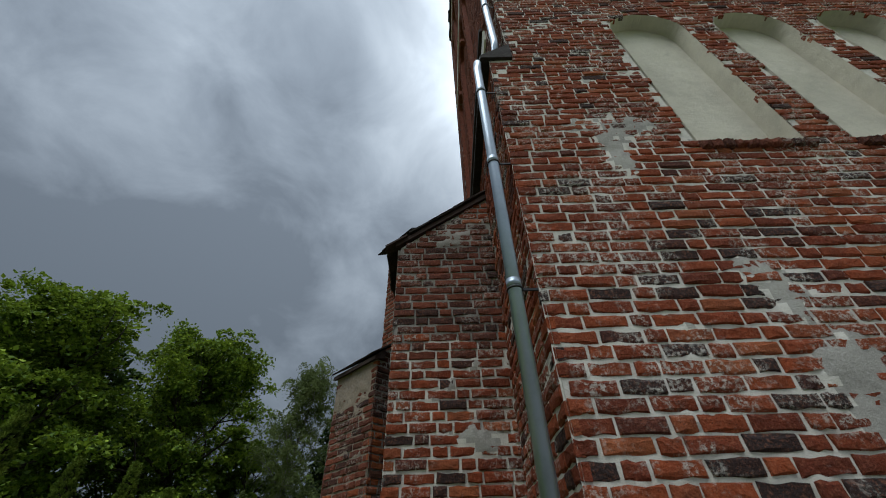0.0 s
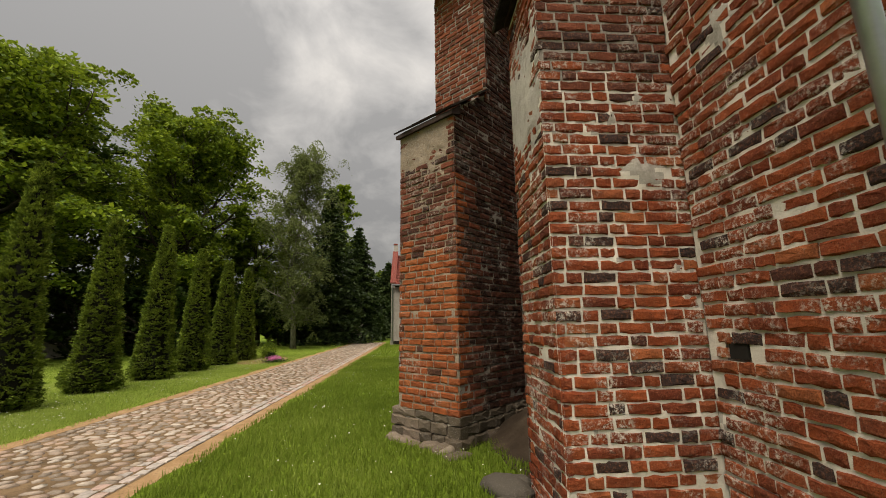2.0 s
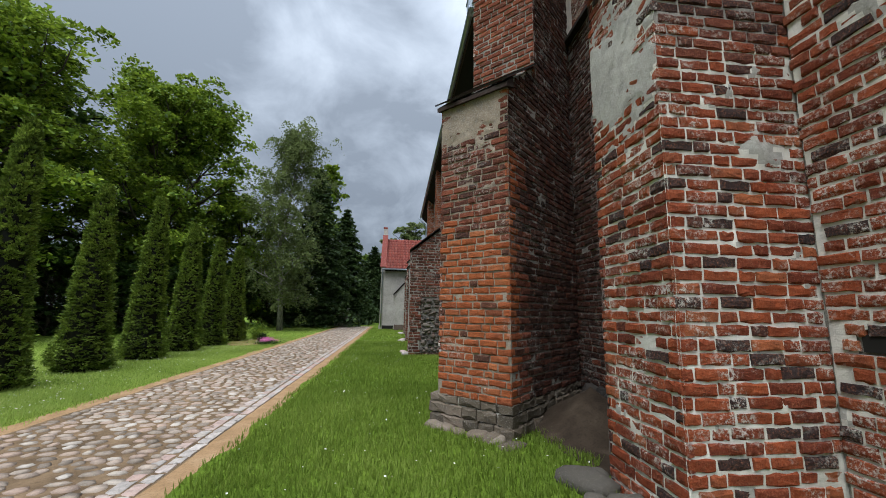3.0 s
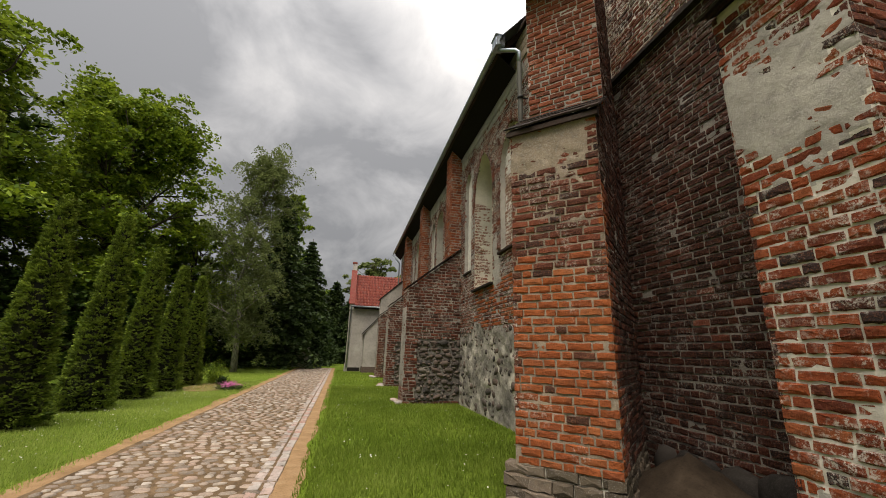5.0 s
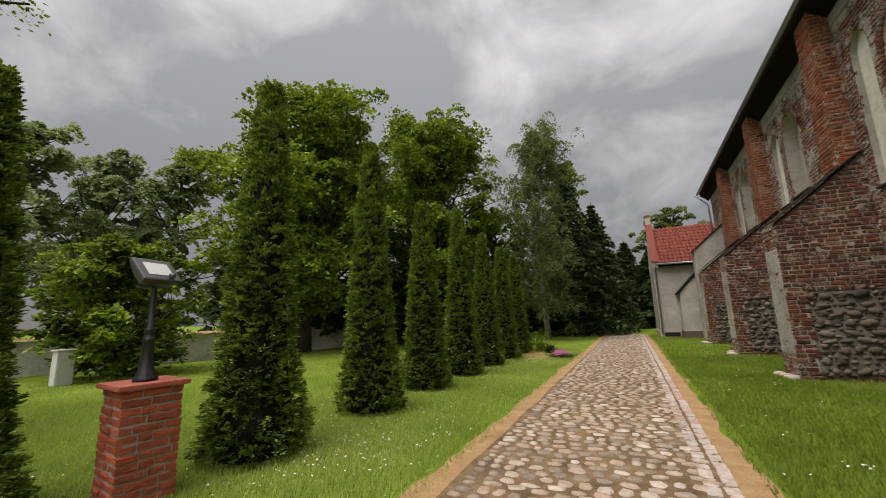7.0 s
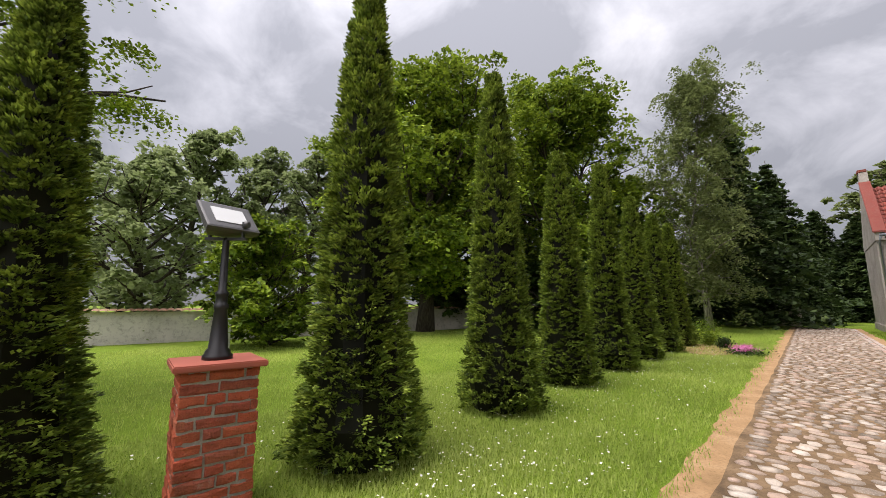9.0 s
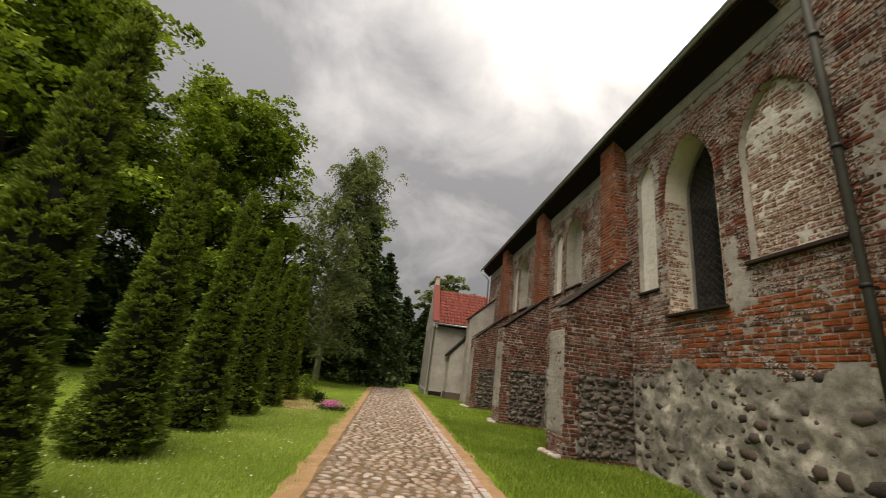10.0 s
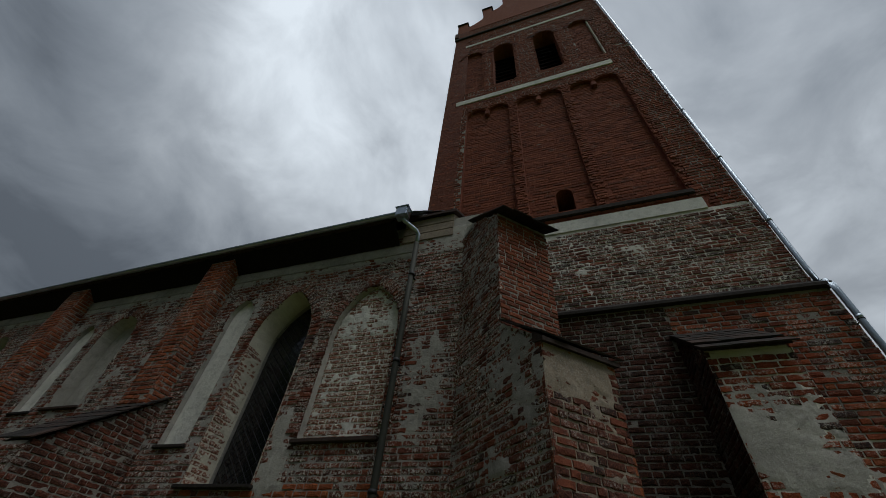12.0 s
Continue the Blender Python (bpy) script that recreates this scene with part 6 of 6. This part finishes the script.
def build_house():
    x0, x1, y0, y1, ze, zr = -3.80, 5.0, 31.6, 37.6, 4.62, 7.5
    yr = (y0 + y1) / 2
    h = thing("house", (0, 34.6, 0), "grey rendered house with a red pantile roof and brick gable finial", "house")
    part("wall", box_bm(x0, x1, y0, y1, -0.3, ze), M_HOUSE, h)
    part("plinth", box_bm(x0 - 0.05, x1, y0 - 0.06, y1, -0.3, 0.35, 0.02), M_PLASTER_GREY, h)
    gable = [(x0 - 0.02, y0 - 0.1, ze - 0.25), (x0 - 0.02, y1 + 0.1, ze - 0.25), (x0 - 0.02, y1 + 0.1, ze + 0.15), (x0 - 0.02, yr + 0.35, zr + 0.25), (x0 - 0.02, yr + 0.25, zr + 0.95), (x0 - 0.02, yr - 0.25, zr + 0.95), (x0 - 0.02, yr - 0.35, zr + 0.25), (x0 - 0.02, y0 - 0.1, ze + 0.15)]
    gb = part("gable", prism_bm(gable, (-1, 0, 0), 0.34), M_HOUSE, h, "rendered gable with a raised finial")
    part("gable_coping", prism_bm([(x0 - 0.08, y0 - 0.16, ze + 0.12), (x0 - 0.08, yr - 0.32, zr + 0.28), (x0 - 0.08, yr - 0.32, zr + 0.36), (x0 - 0.08, y0 - 0.16, ze + 0.20)], (-1, 0, 0), 0.44), M_TILE_RED, gb)
    part("finial", box_bm(x0 - 0.06, x0 + 0.30, yr - 0.28, yr + 0.28, zr + 0.9, zr + 1.05, 0.02), M_TILE_RED, gb)
    part("eave_board", box_bm(x0 + 0.3, x1, y0 - 0.32, y0 + 0.02, ze - 0.16, ze + 0.0, 0.01), M_SOFFIT, h)
    part("roof_bed", prism_bm([(x0 + 0.32, y0 - 0.30, ze - 0.02), (x1, y0 - 0.30, ze - 0.02), (x1, yr, zr), (x0 + 0.32, yr, zr)], Vector((0, -(zr - ze), yr - y0)).normalized(), 0.08), M_TILE_RED, h)
    part("roof_back", prism_bm([(x0 + 0.32, y1 + 0.3, ze - 0.02), (x1, y1 + 0.3, ze - 0.02), (x1, yr, zr), (x0 + 0.32, yr, zr)], Vector((0, (zr - ze), yr - y0)).normalized(), 0.08), M_TILE_RED, h)
    # rounded pantiles, row upon row
    rows, cols = 11, 16
    sl = Vector((0, yr - y0 + 0.30, zr - ze)).normalized()
    nn = Vector((0, -sl.z, sl.y))
    L = ((yr - y0 + 0.30) ** 2 + (zr - ze) ** 2) ** 0.5
    rl = L / rows
    cw = 0.235
    tile = []
    for q in range(7):
        t = q / 6
        tile.append(((t - 0.5) * cw, 0.042 * math.cos((t - 0.35) * math.tau * 0.8)))
    tv, tf = [], []
    for e, lift in ((0.0, 0.045), (1.06, 0.012)):
        for px, pz in tile:
            tv.append((px, e * rl, pz + lift))
    for px, pz in tile:
        tv.append((px, 0.0, pz + 0.02))
    for q in range(6):
        tf += [(q, q + 1, 7 + q + 1, 7 + q), (14 + q, 14 + q + 1, q + 1, q)]
    me = mesh_from("pantile", tv, tf, M_TILE_RED, True)
    for i in range(rows):
        for k in range(cols):
            c = Vector((x0 + 0.44 + k * cw, y0 - 0.30, ze)) + sl * (rl * i) + nn * 0.0
            m = Matrix(((1, 0, 0, c.x), (0, sl.y, nn.y, c.y), (0, sl.z, nn.z, c.z), (0, 0, 0, 1)))
            PENDING.append(("pantile", me, m, h))
    part("gutter", tube_bm([(x0 + 0.1, y0 - 0.36, ze - 0.04), (x1, y0 - 0.36, ze - 0.04)], 0.06, 8), M_ZINC, h)
    part("downpipe", tube_bm([(x0 + 0.14, y0 - 0.36, ze - 0.06), (x0 + 0.10, y0 - 0.10, ze - 0.4), (x0 + 0.10, y0 - 0.09, 0.2)], 0.045, 8), M_ZINC, h)
    # solid near-black block in place of the shade inside the opening
    part("cellar_slot", box_bm(-3.6, -2.75, y0 - 0.075, y0, 0.03, 0.28), M_DARK_INSIDE, h, "near-black block painting the shade in a low cellar opening")


build_annex()
build_house()


# ---- brick lamp pillar ----
def build_lamp():
    c = Vector((-9.40, 5.20, 0))
    ang = radians(-8)
    p = thing("lamp_pillar", c, "short brick pillar with a red cap slab on the lawn", "pillar")
    u, v = Vector((math.cos(ang), math.sin(ang), 0)), Vector((-math.sin(ang), math.cos(ang), 0))
    # u faces the path
    hw = 0.245
    bm = bmesh.new()
    prism_bm([c + u * a + v * b + UP * 1.0 for a, b in ((hw - .012, -hw + .012), (hw - .012, hw - .012), (-hw + .012, hw - .012), (-hw + .012, -hw + .012))], UP, 1.2, bm)
    part("body", bm, M_PLASTER_GREY, p)
    for k, (n, w) in enumerate(((u, v), (v, -u), (-u, -v), (-v, u))):
        brick_skin(p, Plane(c + n * hw - w * hw, w, n), 2 * hw, 1.0, M_BRICK_NEW, None, 0.0769, 0.245, 0.015, near=(0, 1, 0, 1), seed=300 + k, depth=0.05)
    bm = bmesh.new()
    prism_bm([c + u * a + v * b + UP * 1.045 for a, b in ((.29, -.29), (.29, .29), (-.29, .29), (-.29, -.29))], UP, 0.045, bm)
    bmesh.ops.bevel(bm, geom=bm.edges[:], offset=0.008, segments=2, affect="EDGES")
    part("cap_slab", bm, M_CAP_RED, p, "red cap slab")
    lamp = thing("floodlight", c + UP * 1.045, "black cast post floodlight with a tilted rectangular head", "floodlight")
    z = 1.045
    rings = [(0.125, 0), (0.125, 0.03), (0.105, 0.045), (0.105, 0.06), (0.082, 0.08), (0.055, 0.36), (0.062, 0.37), (0.062, 0.40), (0.050, 0.41), (0.050, 0.46), (0.058, 0.47), (0.058, 0.49), (0.036, 0.51), (0.030, 0.88), (0.030, 0.915)]
    bm = tube_bm([c + UP * (z + h) for _, h in rings], [r * 0.82 for r, _ in rings], 16)
    part("post", bm, M_BLACK_METAL, lamp)
    ub = Vector((0.75, -0.66, 0)).normalized()     # the head looks along -ub, up at the church
    sb = Vector((ub.y, -ub.x, 0))
    hc = c + UP * (z + 1.06)
    part("yoke_bar", prism_bm([hc - UP * 0.145 + sb * a + ub * b for a, b in ((-.15, -.02), (.15, -.02), (.15, .02), (-.15, .02))], UP, 0.022), M_BLACK_METAL, lamp)
    for s in (-1, 1):
        part("yoke_arm", prism_bm([hc + sb * (s * 0.13) - UP * 0.155 + ub * -0.018, hc + sb * (s * 0.13) - UP * 0.155 + ub * 0.018, hc + sb * (s * 0.13) - UP * 0.02 + ub * 0.018, hc + sb * (s * 0.13) - UP * 0.02 + ub * -0.018], sb * s, 0.012), M_BLACK_METAL, lamp)
        part("knob", tube_bm([hc + sb * (s * 0.13) - UP * 0.04, hc + sb * (s * 0.165) - UP * 0.04], 0.026, 10), M_GREY_METAL, lamp)
    # the head: a shallow tapered tray with a glass front that faces up and towards the church
    n = (Vector((0.97, 0.18, 0.0)).normalized() * 0.74 + UP * 0.67).normalized()
    s2 = n.cross(UP).normalized()
    t2 = s2.cross(n)
    def loop(w, h, d):
        return [hc + s2 * a + t2 * b + n * d for a, b in ((-w, -h), (w, -h), (w, h), (-w, h))]
    bm = bmesh.new()
    rings = [[bm.verts.new(q) for q in loop(w, h, d)] for w, h, d in ((0.13, 0.085, -0.11), (0.185, 0.138, -0.03), (0.20, 0.148, 0.0), (0.20, 0.148, 0.028), (0.185, 0.134, 0.034))]
    bm.faces.new(rings[0])
    for r0, r1 in zip(rings, rings[1:]):
        for k in range(4):
            bm.faces.new((r0[k], r0[(k + 1) % 4], r1[(k + 1) % 4], r1[k]))
    bm.faces.new(rings[-1])
    head = part("head", bm, M_GREY_METAL, lamp, "grey cast head")
    part("glass", prism_bm(loop(0.125, 0.085, 0.039), n, 0.006), M_LAMP_GLASS, head, "bright reflecting glass")


build_lamp()


# ---- thujas ----
def build_thujas():
    kinds = [thuja_mesh(s) for s in (1, 2, 3)]
    rows = [(-9.42, 6.48, 1.03, 1.08), (-9.46, 8.86, 1.05, 1.0), (-9.60, 11.15, 0.93, 1.04), (-9.62, 13.35, 1.00, 1.04), (-9.66, 15.5, 0.93, 1.04), (-9.70, 17.6, 0.90, 1.04), (-9.75, 19.7, 0.90, 1.04),
            (-10.2, 4.1, 0.84, 1.0)]
    for k, (x, y, h, w) in enumerate(rows):
        crown, core = kinds[k % 3]
        t = thing("thuja", (x, y, 0), "dense dark green columnar thuja on the lawn", "tree", "row of thujas along the path")
        m = pose(0, 0, 0, 0, 0, k * 73) @ Matrix.Diagonal((w, w, h, 1))
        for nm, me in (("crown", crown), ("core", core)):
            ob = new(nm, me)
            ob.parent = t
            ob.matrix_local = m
        stem = part("trunk", tube_bm([(x, y, -0.05), (x, y, 0.5), (x, y, 3.4)], [0.09, 0.08, 0.02], 8), M_BARK, t)


build_thujas()

# ---- trees ----
broad_tree("maple_tree", (-21.2, 18.6, 0), 16.0, 6.0, 60000, 0.25, M_LEAF, "tall broadleaf tree with layered bright green crown", 11, 0.42, 0.16, clumps=300)
broad_tree("maple_tree", (-18.6, 28.0, 0), 18.4, 6.2, 60000, 0.26, M_LEAF, "tall round-crowned broadleaf tree at the lawn's edge", 12, 0.45, 0.14, clumps=300)
broad_tree("maple_tree", (-25.5, 24.5, 0), 14.5, 6.0, 18000, 0.42, M_LEAF_DEEP, "dark broadleaf tree behind the others", 13, 0.4, 0.10, clumps=150)
broad_tree("maple_tree", (-14.8, 33.5, 0), 11.5, 4.6, 14000, 0.36, M_LEAF, "smaller broadleaf tree beside the birch", 14, 0.3, 0.10, clumps=120)
broad_tree("maple_tree", (-24.0, 33.0, 0), 15.0, 6.5, 14000, 0.45, M_LEAF_DEEP, "dark broadleaf tree in the back row", 16, 0.4, 0.08, clumps=120)
broad_tree("ash_tree", (-15.8, 2.4, 0), 11.2, 3.9, 46000, 0.10, M_LEAF, "near broadleaf tree with hanging feathery boughs", 17, 0.24, 0.25, clumps=110)
broad_tree("birch_tree", (-10.25, 28.6, 0), 16.6, 2.7, 52000, 0.135, M_LEAF_BIRCH, "slender birch with thin drooping grey-green foliage", 18, 0.16, 0.10, clumps=420, bark=M_BARK_BIRCH, flat=1.5, spread=2.2)
broad_tree("birch_tree", (-10.6, 44.5, 0), 20.5, 3.4, 12000, 0.34, M_LEAF, "light green tree behind the spruces", 19, 0.2, 0.12, clumps=110)
conifer("spruce_tree", (-9.6, 35.5, 0), 14.2, 4.4, M_NEEDLE, "dark green spruce at the end of the lawn", 21)
conifer("spruce_tree", (-7.9, 41.0, 0), 12.0, 4.0, M_NEEDLE, "dark green spruce at the end of the lawn", 22)
conifer("spruce_tree", (-5.6, 50.5, 0), 9.6, 4.2, M_NEEDLE, "dark spruce beyond the path's end", 23)
conifer("spruce_tree", (-3.2, 48.5, 0), 8.4, 4.0, M_NEEDLE, "dark spruce beyond the path's end", 24)
broad_tree("maple_tree", (-1.3, 50.5, 0), 14.2, 3.6, 7000, 0.42, M_LEAF_BIRCH, "rounded tree rising behind the house", 25, 0.3, 0.2, clumps=90)
broad_tree("maple_tree", (-7.5, 54, 0), 9.0, 3.6, 6000, 0.42, M_LEAF, "bright green tree beyond the path's end", 26, 0.3, 0.05, clumps=80)
for k, (x, y, h) in enumerate(((-38.5, 11.0, 15.0), (-38.0, 15.6, 15.2), (-36.8, 19.4, 15.0), (-40, 5.5, 14.0), (-34, 25, 8.5))):
    broad_tree("poplar_tree", (x, y, 0), h * 1.08, 3.9, 16000, 0.34, M_LEAF_GREY, "tall grey-green poplar beyond the garden wall", 30 + k, 0.3, 0.10, clumps=110, flat=0.9)
broad_tree("willow_tree", (-27.0, 7.4, 0), 8.6, 3.4, 11000, 0.26, M_LEAF_GREY, "grey-green willow by the garden wall", 40, 0.25, 0.06, clumps=110, flat=1.1)
broad_tree("lilac_bush", (-20.6, 10.2, 0), 4.1, 2.7, 15000, 0.20, M_LEAF, "rounded leafy green bush in front of the garden wall", 41, 0.10, 0.02, clumps=140)
for k, (x, y, h, r) in enumerate(((-19.5, 22.5, 4.5, 2.6), (-22.6, 21.5, 4.2, 2.8), (-14.5, 37, 5.0, 3.0), (-18.5, 33.0, 4.6, 3.0), (-25, 17.5, 4.0, 2.6), (-17.0, 25.0, 3.6, 2.6), (-15.5, 29.5, 4.2, 2.8), (-13.0, 33.5, 4.0, 2.6), (-20.8, 26.5, 4.4, 3.0), (-12.6, 38.5, 4.4, 3.0), (-21.5, 31.0, 5.0, 3.2), (-16.5, 41.0, 5.5, 3.6))):
    broad_tree("elder_bush", (x, y, 0), h, r, 6500, 0.28, M_LEAF_DEEP, "dark undergrowth bush below the trees", 50 + k, 0.09, 0.02, clumps=90)


# ---- garden wall, box, flower bed ----
def build_garden_wall():
    p0, p1 = Vector((-26.6, -2.0, 0)), Vector((-21.6, 20.5, 0))
    p2 = Vector((-19.0, 40.0, 0))
    w = thing("garden_wall", (-24, 9, 0), "low rendered garden wall with a pale clay tile coping", "wall", kind="structure")
    for a, b in ((p0, p1), (p1, p2)):
        d = (b - a).normalized()
        n = Vector((d.y, -d.x, 0))
        part("wall_body", prism_bm([a + UP * -0.2, b + UP * -0.2, b + UP * 1.18, a + UP * 1.18], n, 0.35), M_GARDEN_WALL, w)
        L = (b - a).length
        cnt = int(L / 0.25)
        tv = []
        tf = []
        for e in (0, 1):
            for q in range(6):
                t = q / 5
                tv.append(((t - 0.5) * 0.26, (e - 0.5) * 0.62, 0.035 * math.cos((t - 0.5) * 3.0)))
        for q in range(5):
            tf.append((q, q + 1, 6 + q + 1, 6 + q))
        me = mesh_from("coping_tile", tv, tf, M_TILE_CLAY, True)
        for k in range(cnt):
            c = a + d * (k + 0.5) * L / cnt + UP * 1.24 - n * 0.15
            m = Matrix(((d.x, n.x, 0, c.x), (d.y, n.y, 0, c.y), (0, -0.25, 1, c.z), (0, 0, 0, 1)))
            PENDING.append(("coping_tile", me, m, w))
    g = thing("gate_pier", (-7.6, 37.5, 0), "low pale rendered pier at the path's end", "pier", kind="structure")
    pb = part("pier_body", box_bm(-8.1, -6.9, 37.3, 37.7, -0.2, 1.5, 0.03), M_GARDEN_WALL, g)
    part("pier_cap", box_bm(-8.18, -6.82, 37.24, 37.76, 1.5, 1.58, 0.02), M_PLASTER_GREY, pb)


build_garden_wall()
ub = thing("utility_box", (-19.9, 8.45, 0), "small pale grey utility cabinet on the lawn", "utility box")
cab = part("cabinet", box_bm(-20.1, -19.75, 8.25, 8.65, 0.0, 0.95, 0.02), M_BOX_GREY, ub)
part("cabinet_lid", box_bm(-20.14, -19.71, 8.21, 8.69, 0.95, 1.0, 0.012), M_BOX_GREY, cab)


def build_flower_bed():
    r = np.random.default_rng(61)
    bed = tagged(part("ground_flower_bed", prism_bm([(-8.6 + 0.8 * math.cos(t) * 1.1, 19.3 + 1.9 * math.sin(t), 0.02) for t in np.linspace(0, math.tau, 20)[:-1]], (0, 0, 1), 0.05), M_SAND), "sandy flower bed on the lawn", "flower bed", kind="structure")
    plant = thing("pink_flowers", (-7.75, 18.2, 0), "low cushion of pink flowers beside the path", "flower")
    c = np.array([-7.75, 18.2, 0.18]) + r.normal(size=(900, 3)) * np.array([0.14, 0.16, 0.05])
    part("bloom_cushion", leaves_mesh("bloom_cushion", leaf_quads(c, 0.035, 0.6, 0.9, 62), M_PETAL_PINK), None, plant)
    c = np.array([-7.75, 18.2, 0.08]) + r.normal(size=(900, 3)) * np.array([0.22, 0.22, 0.04])
    part("foliage", leaves_mesh("foliage", leaf_quads(c, 0.07, 0.6, 0.5, 63), M_LEAF_DEEP), None, plant)
    for k, (x, y, h, mat) in enumerate(((-9.2, 21.3, 0.8, M_LEAF), (-8.9, 20.4, 0.45, M_LEAF), (-8.4, 19.6, 0.3, M_LEAF_DEEP), (-9.6, 22.4, 0.5, M_LEAF_DEEP))):
        pl = thing("garden_shrub", (x, y, 0), "small yellow-green shrub in the flower bed", "shrub")
        c = np.array([x, y, h * 0.55]) + r.normal(size=(1300, 3)) * np.array([h * 0.28, h * 0.28, h * 0.26])
        c[:, 2] = np.abs(c[:, 2]) + 0.02
        part("foliage", leaves_mesh("foliage", leaf_quads(c, 0.07, 0.8, 0.4, 64 + k), mat), None, pl)
        part("stem", tube_bm([(x, y, -0.02), (x, y, h * 0.6)], [0.02, 0.008], 6), M_BARK, pl)


build_flower_bed()


# ---- grass and daisies ----
def scatter(n, x0, x1, y0, y1, seed, ok=None):
    g = np.random.default_rng(seed)
    p = np.stack([g.uniform(x0, x1, n), g.uniform(y0, y1, n), np.zeros(n)], 1)
    if ok is not None:
        p = p[ok(p)]
    return p


def church_clear(p):
    x, y = p[:, 0], p[:, 1]
    a = ~((x > -0.56) & (y > 3.4) & (y < 4.5)) & ~((x > 0.5) & (y > 1.9))
    d, w = (x + 1.04) * 0.7071 + (y - 5.66) * 0.7071, -(x + 1.04) * 0.7071 + (y - 5.66) * 0.7071
    a &= ~((d > -0.15) & (w > -0.05) & (w < 1.16))
    a &= ~((x > -0.42 + 0.12 * np.sin(y * 9.0)) & (y > 4.3) & (y < 6.9))
    for y0 in (14.28, 19.95, 25.6):
        a &= ~((x > -2.05) & (y > y0 - 0.02) & (y < y0 + 0.97))
    a &= ~((x > -0.3) & (y > 7.6))
    edge = PATH_R + 0.27 - 0.012 * (y - 8)
    dens = np.random.default_rng(5).uniform(0, 1, len(x))
    return a & ((x > edge + 0.08) | (dens < 0.3) & (x > edge - 0.06))


def left_ok(p):
    x, y = p[:, 0], p[:, 1]
    edge = PATH_L - 0.31 - 0.012 * (y - 8)
    dens = np.random.default_rng(6).uniform(0, 1, len(x))
    return (x < edge - 0.05) | (dens < 0.45 - 1.8 * np.maximum(0, x - edge)) & (x < edge + 0.22)


def build_grass():
    verge = [scatter(60000, -4.4, -0.25, 2.2, 9.0, 71, church_clear), scatter(60000, -4.8, -0.25, 9.0, 20, 72, church_clear), scatter(18000, -4.9, -0.25, 20, 33, 73, church_clear), scatter(25000, -4.4, 0.6, -3, 2.2, 74, church_clear)]
    tagged(part("grass_verge", grass_mesh("grass_verge", np.concatenate(verge), 0.075, M_GRASS, 75)), "short green grass between path and church", "grass", kind="stuff")
    lawn = [scatter(76000, -11.5, -6.85, 2.0, 9.0, 76, left_ok), scatter(64000, -12, -6.9, 9.0, 22, 77, left_ok), scatter(60000, -22, -11, 2.0, 20, 78, left_ok), scatter(21000, -14, -7.0, 22, 36, 79, left_ok)]
    tagged(part("grass_lawn", grass_mesh("grass_lawn", np.concatenate(lawn), 0.060, M_LAWN, 80)), "mown green lawn with small daisies", "grass", kind="stuff")
    g = np.random.default_rng(81)
    spots = [scatter(420, -4.1, -0.5, 3.5, 24, 82, church_clear), scatter(1500, -11, -7.5, 3.5, 20, 83, left_ok), np.array([-3.33, 8.24, 0]) + g.normal(size=(9, 3)) * np.array([0.09, 0.07, 0]), np.array([-8.3, 7.2, 0]) + g.normal(size=(160, 3)) * np.array([0.5, 0.7, 0])]
    s = np.concatenate(spots)
    s[:, 2] = g.uniform(0.05, 0.085, len(s))
    v = leaf_quads(s, 0.022, 0.25, 1.0, 84)
    tagged(part("daisies", leaves_mesh("daisies", v, M_PETAL_WHITE)), "tiny white daisies scattered in the grass", "flower", kind="stuff")


build_grass()

# ---- single bricks, stones and tiles ----
for nm, me, m, parent in PENDING:
    ob = new(nm, me)
    ob.parent = parent
    ob.matrix_parent_inverse = Matrix.Translation(-Vector(parent.location))
    ob.matrix_basis = m
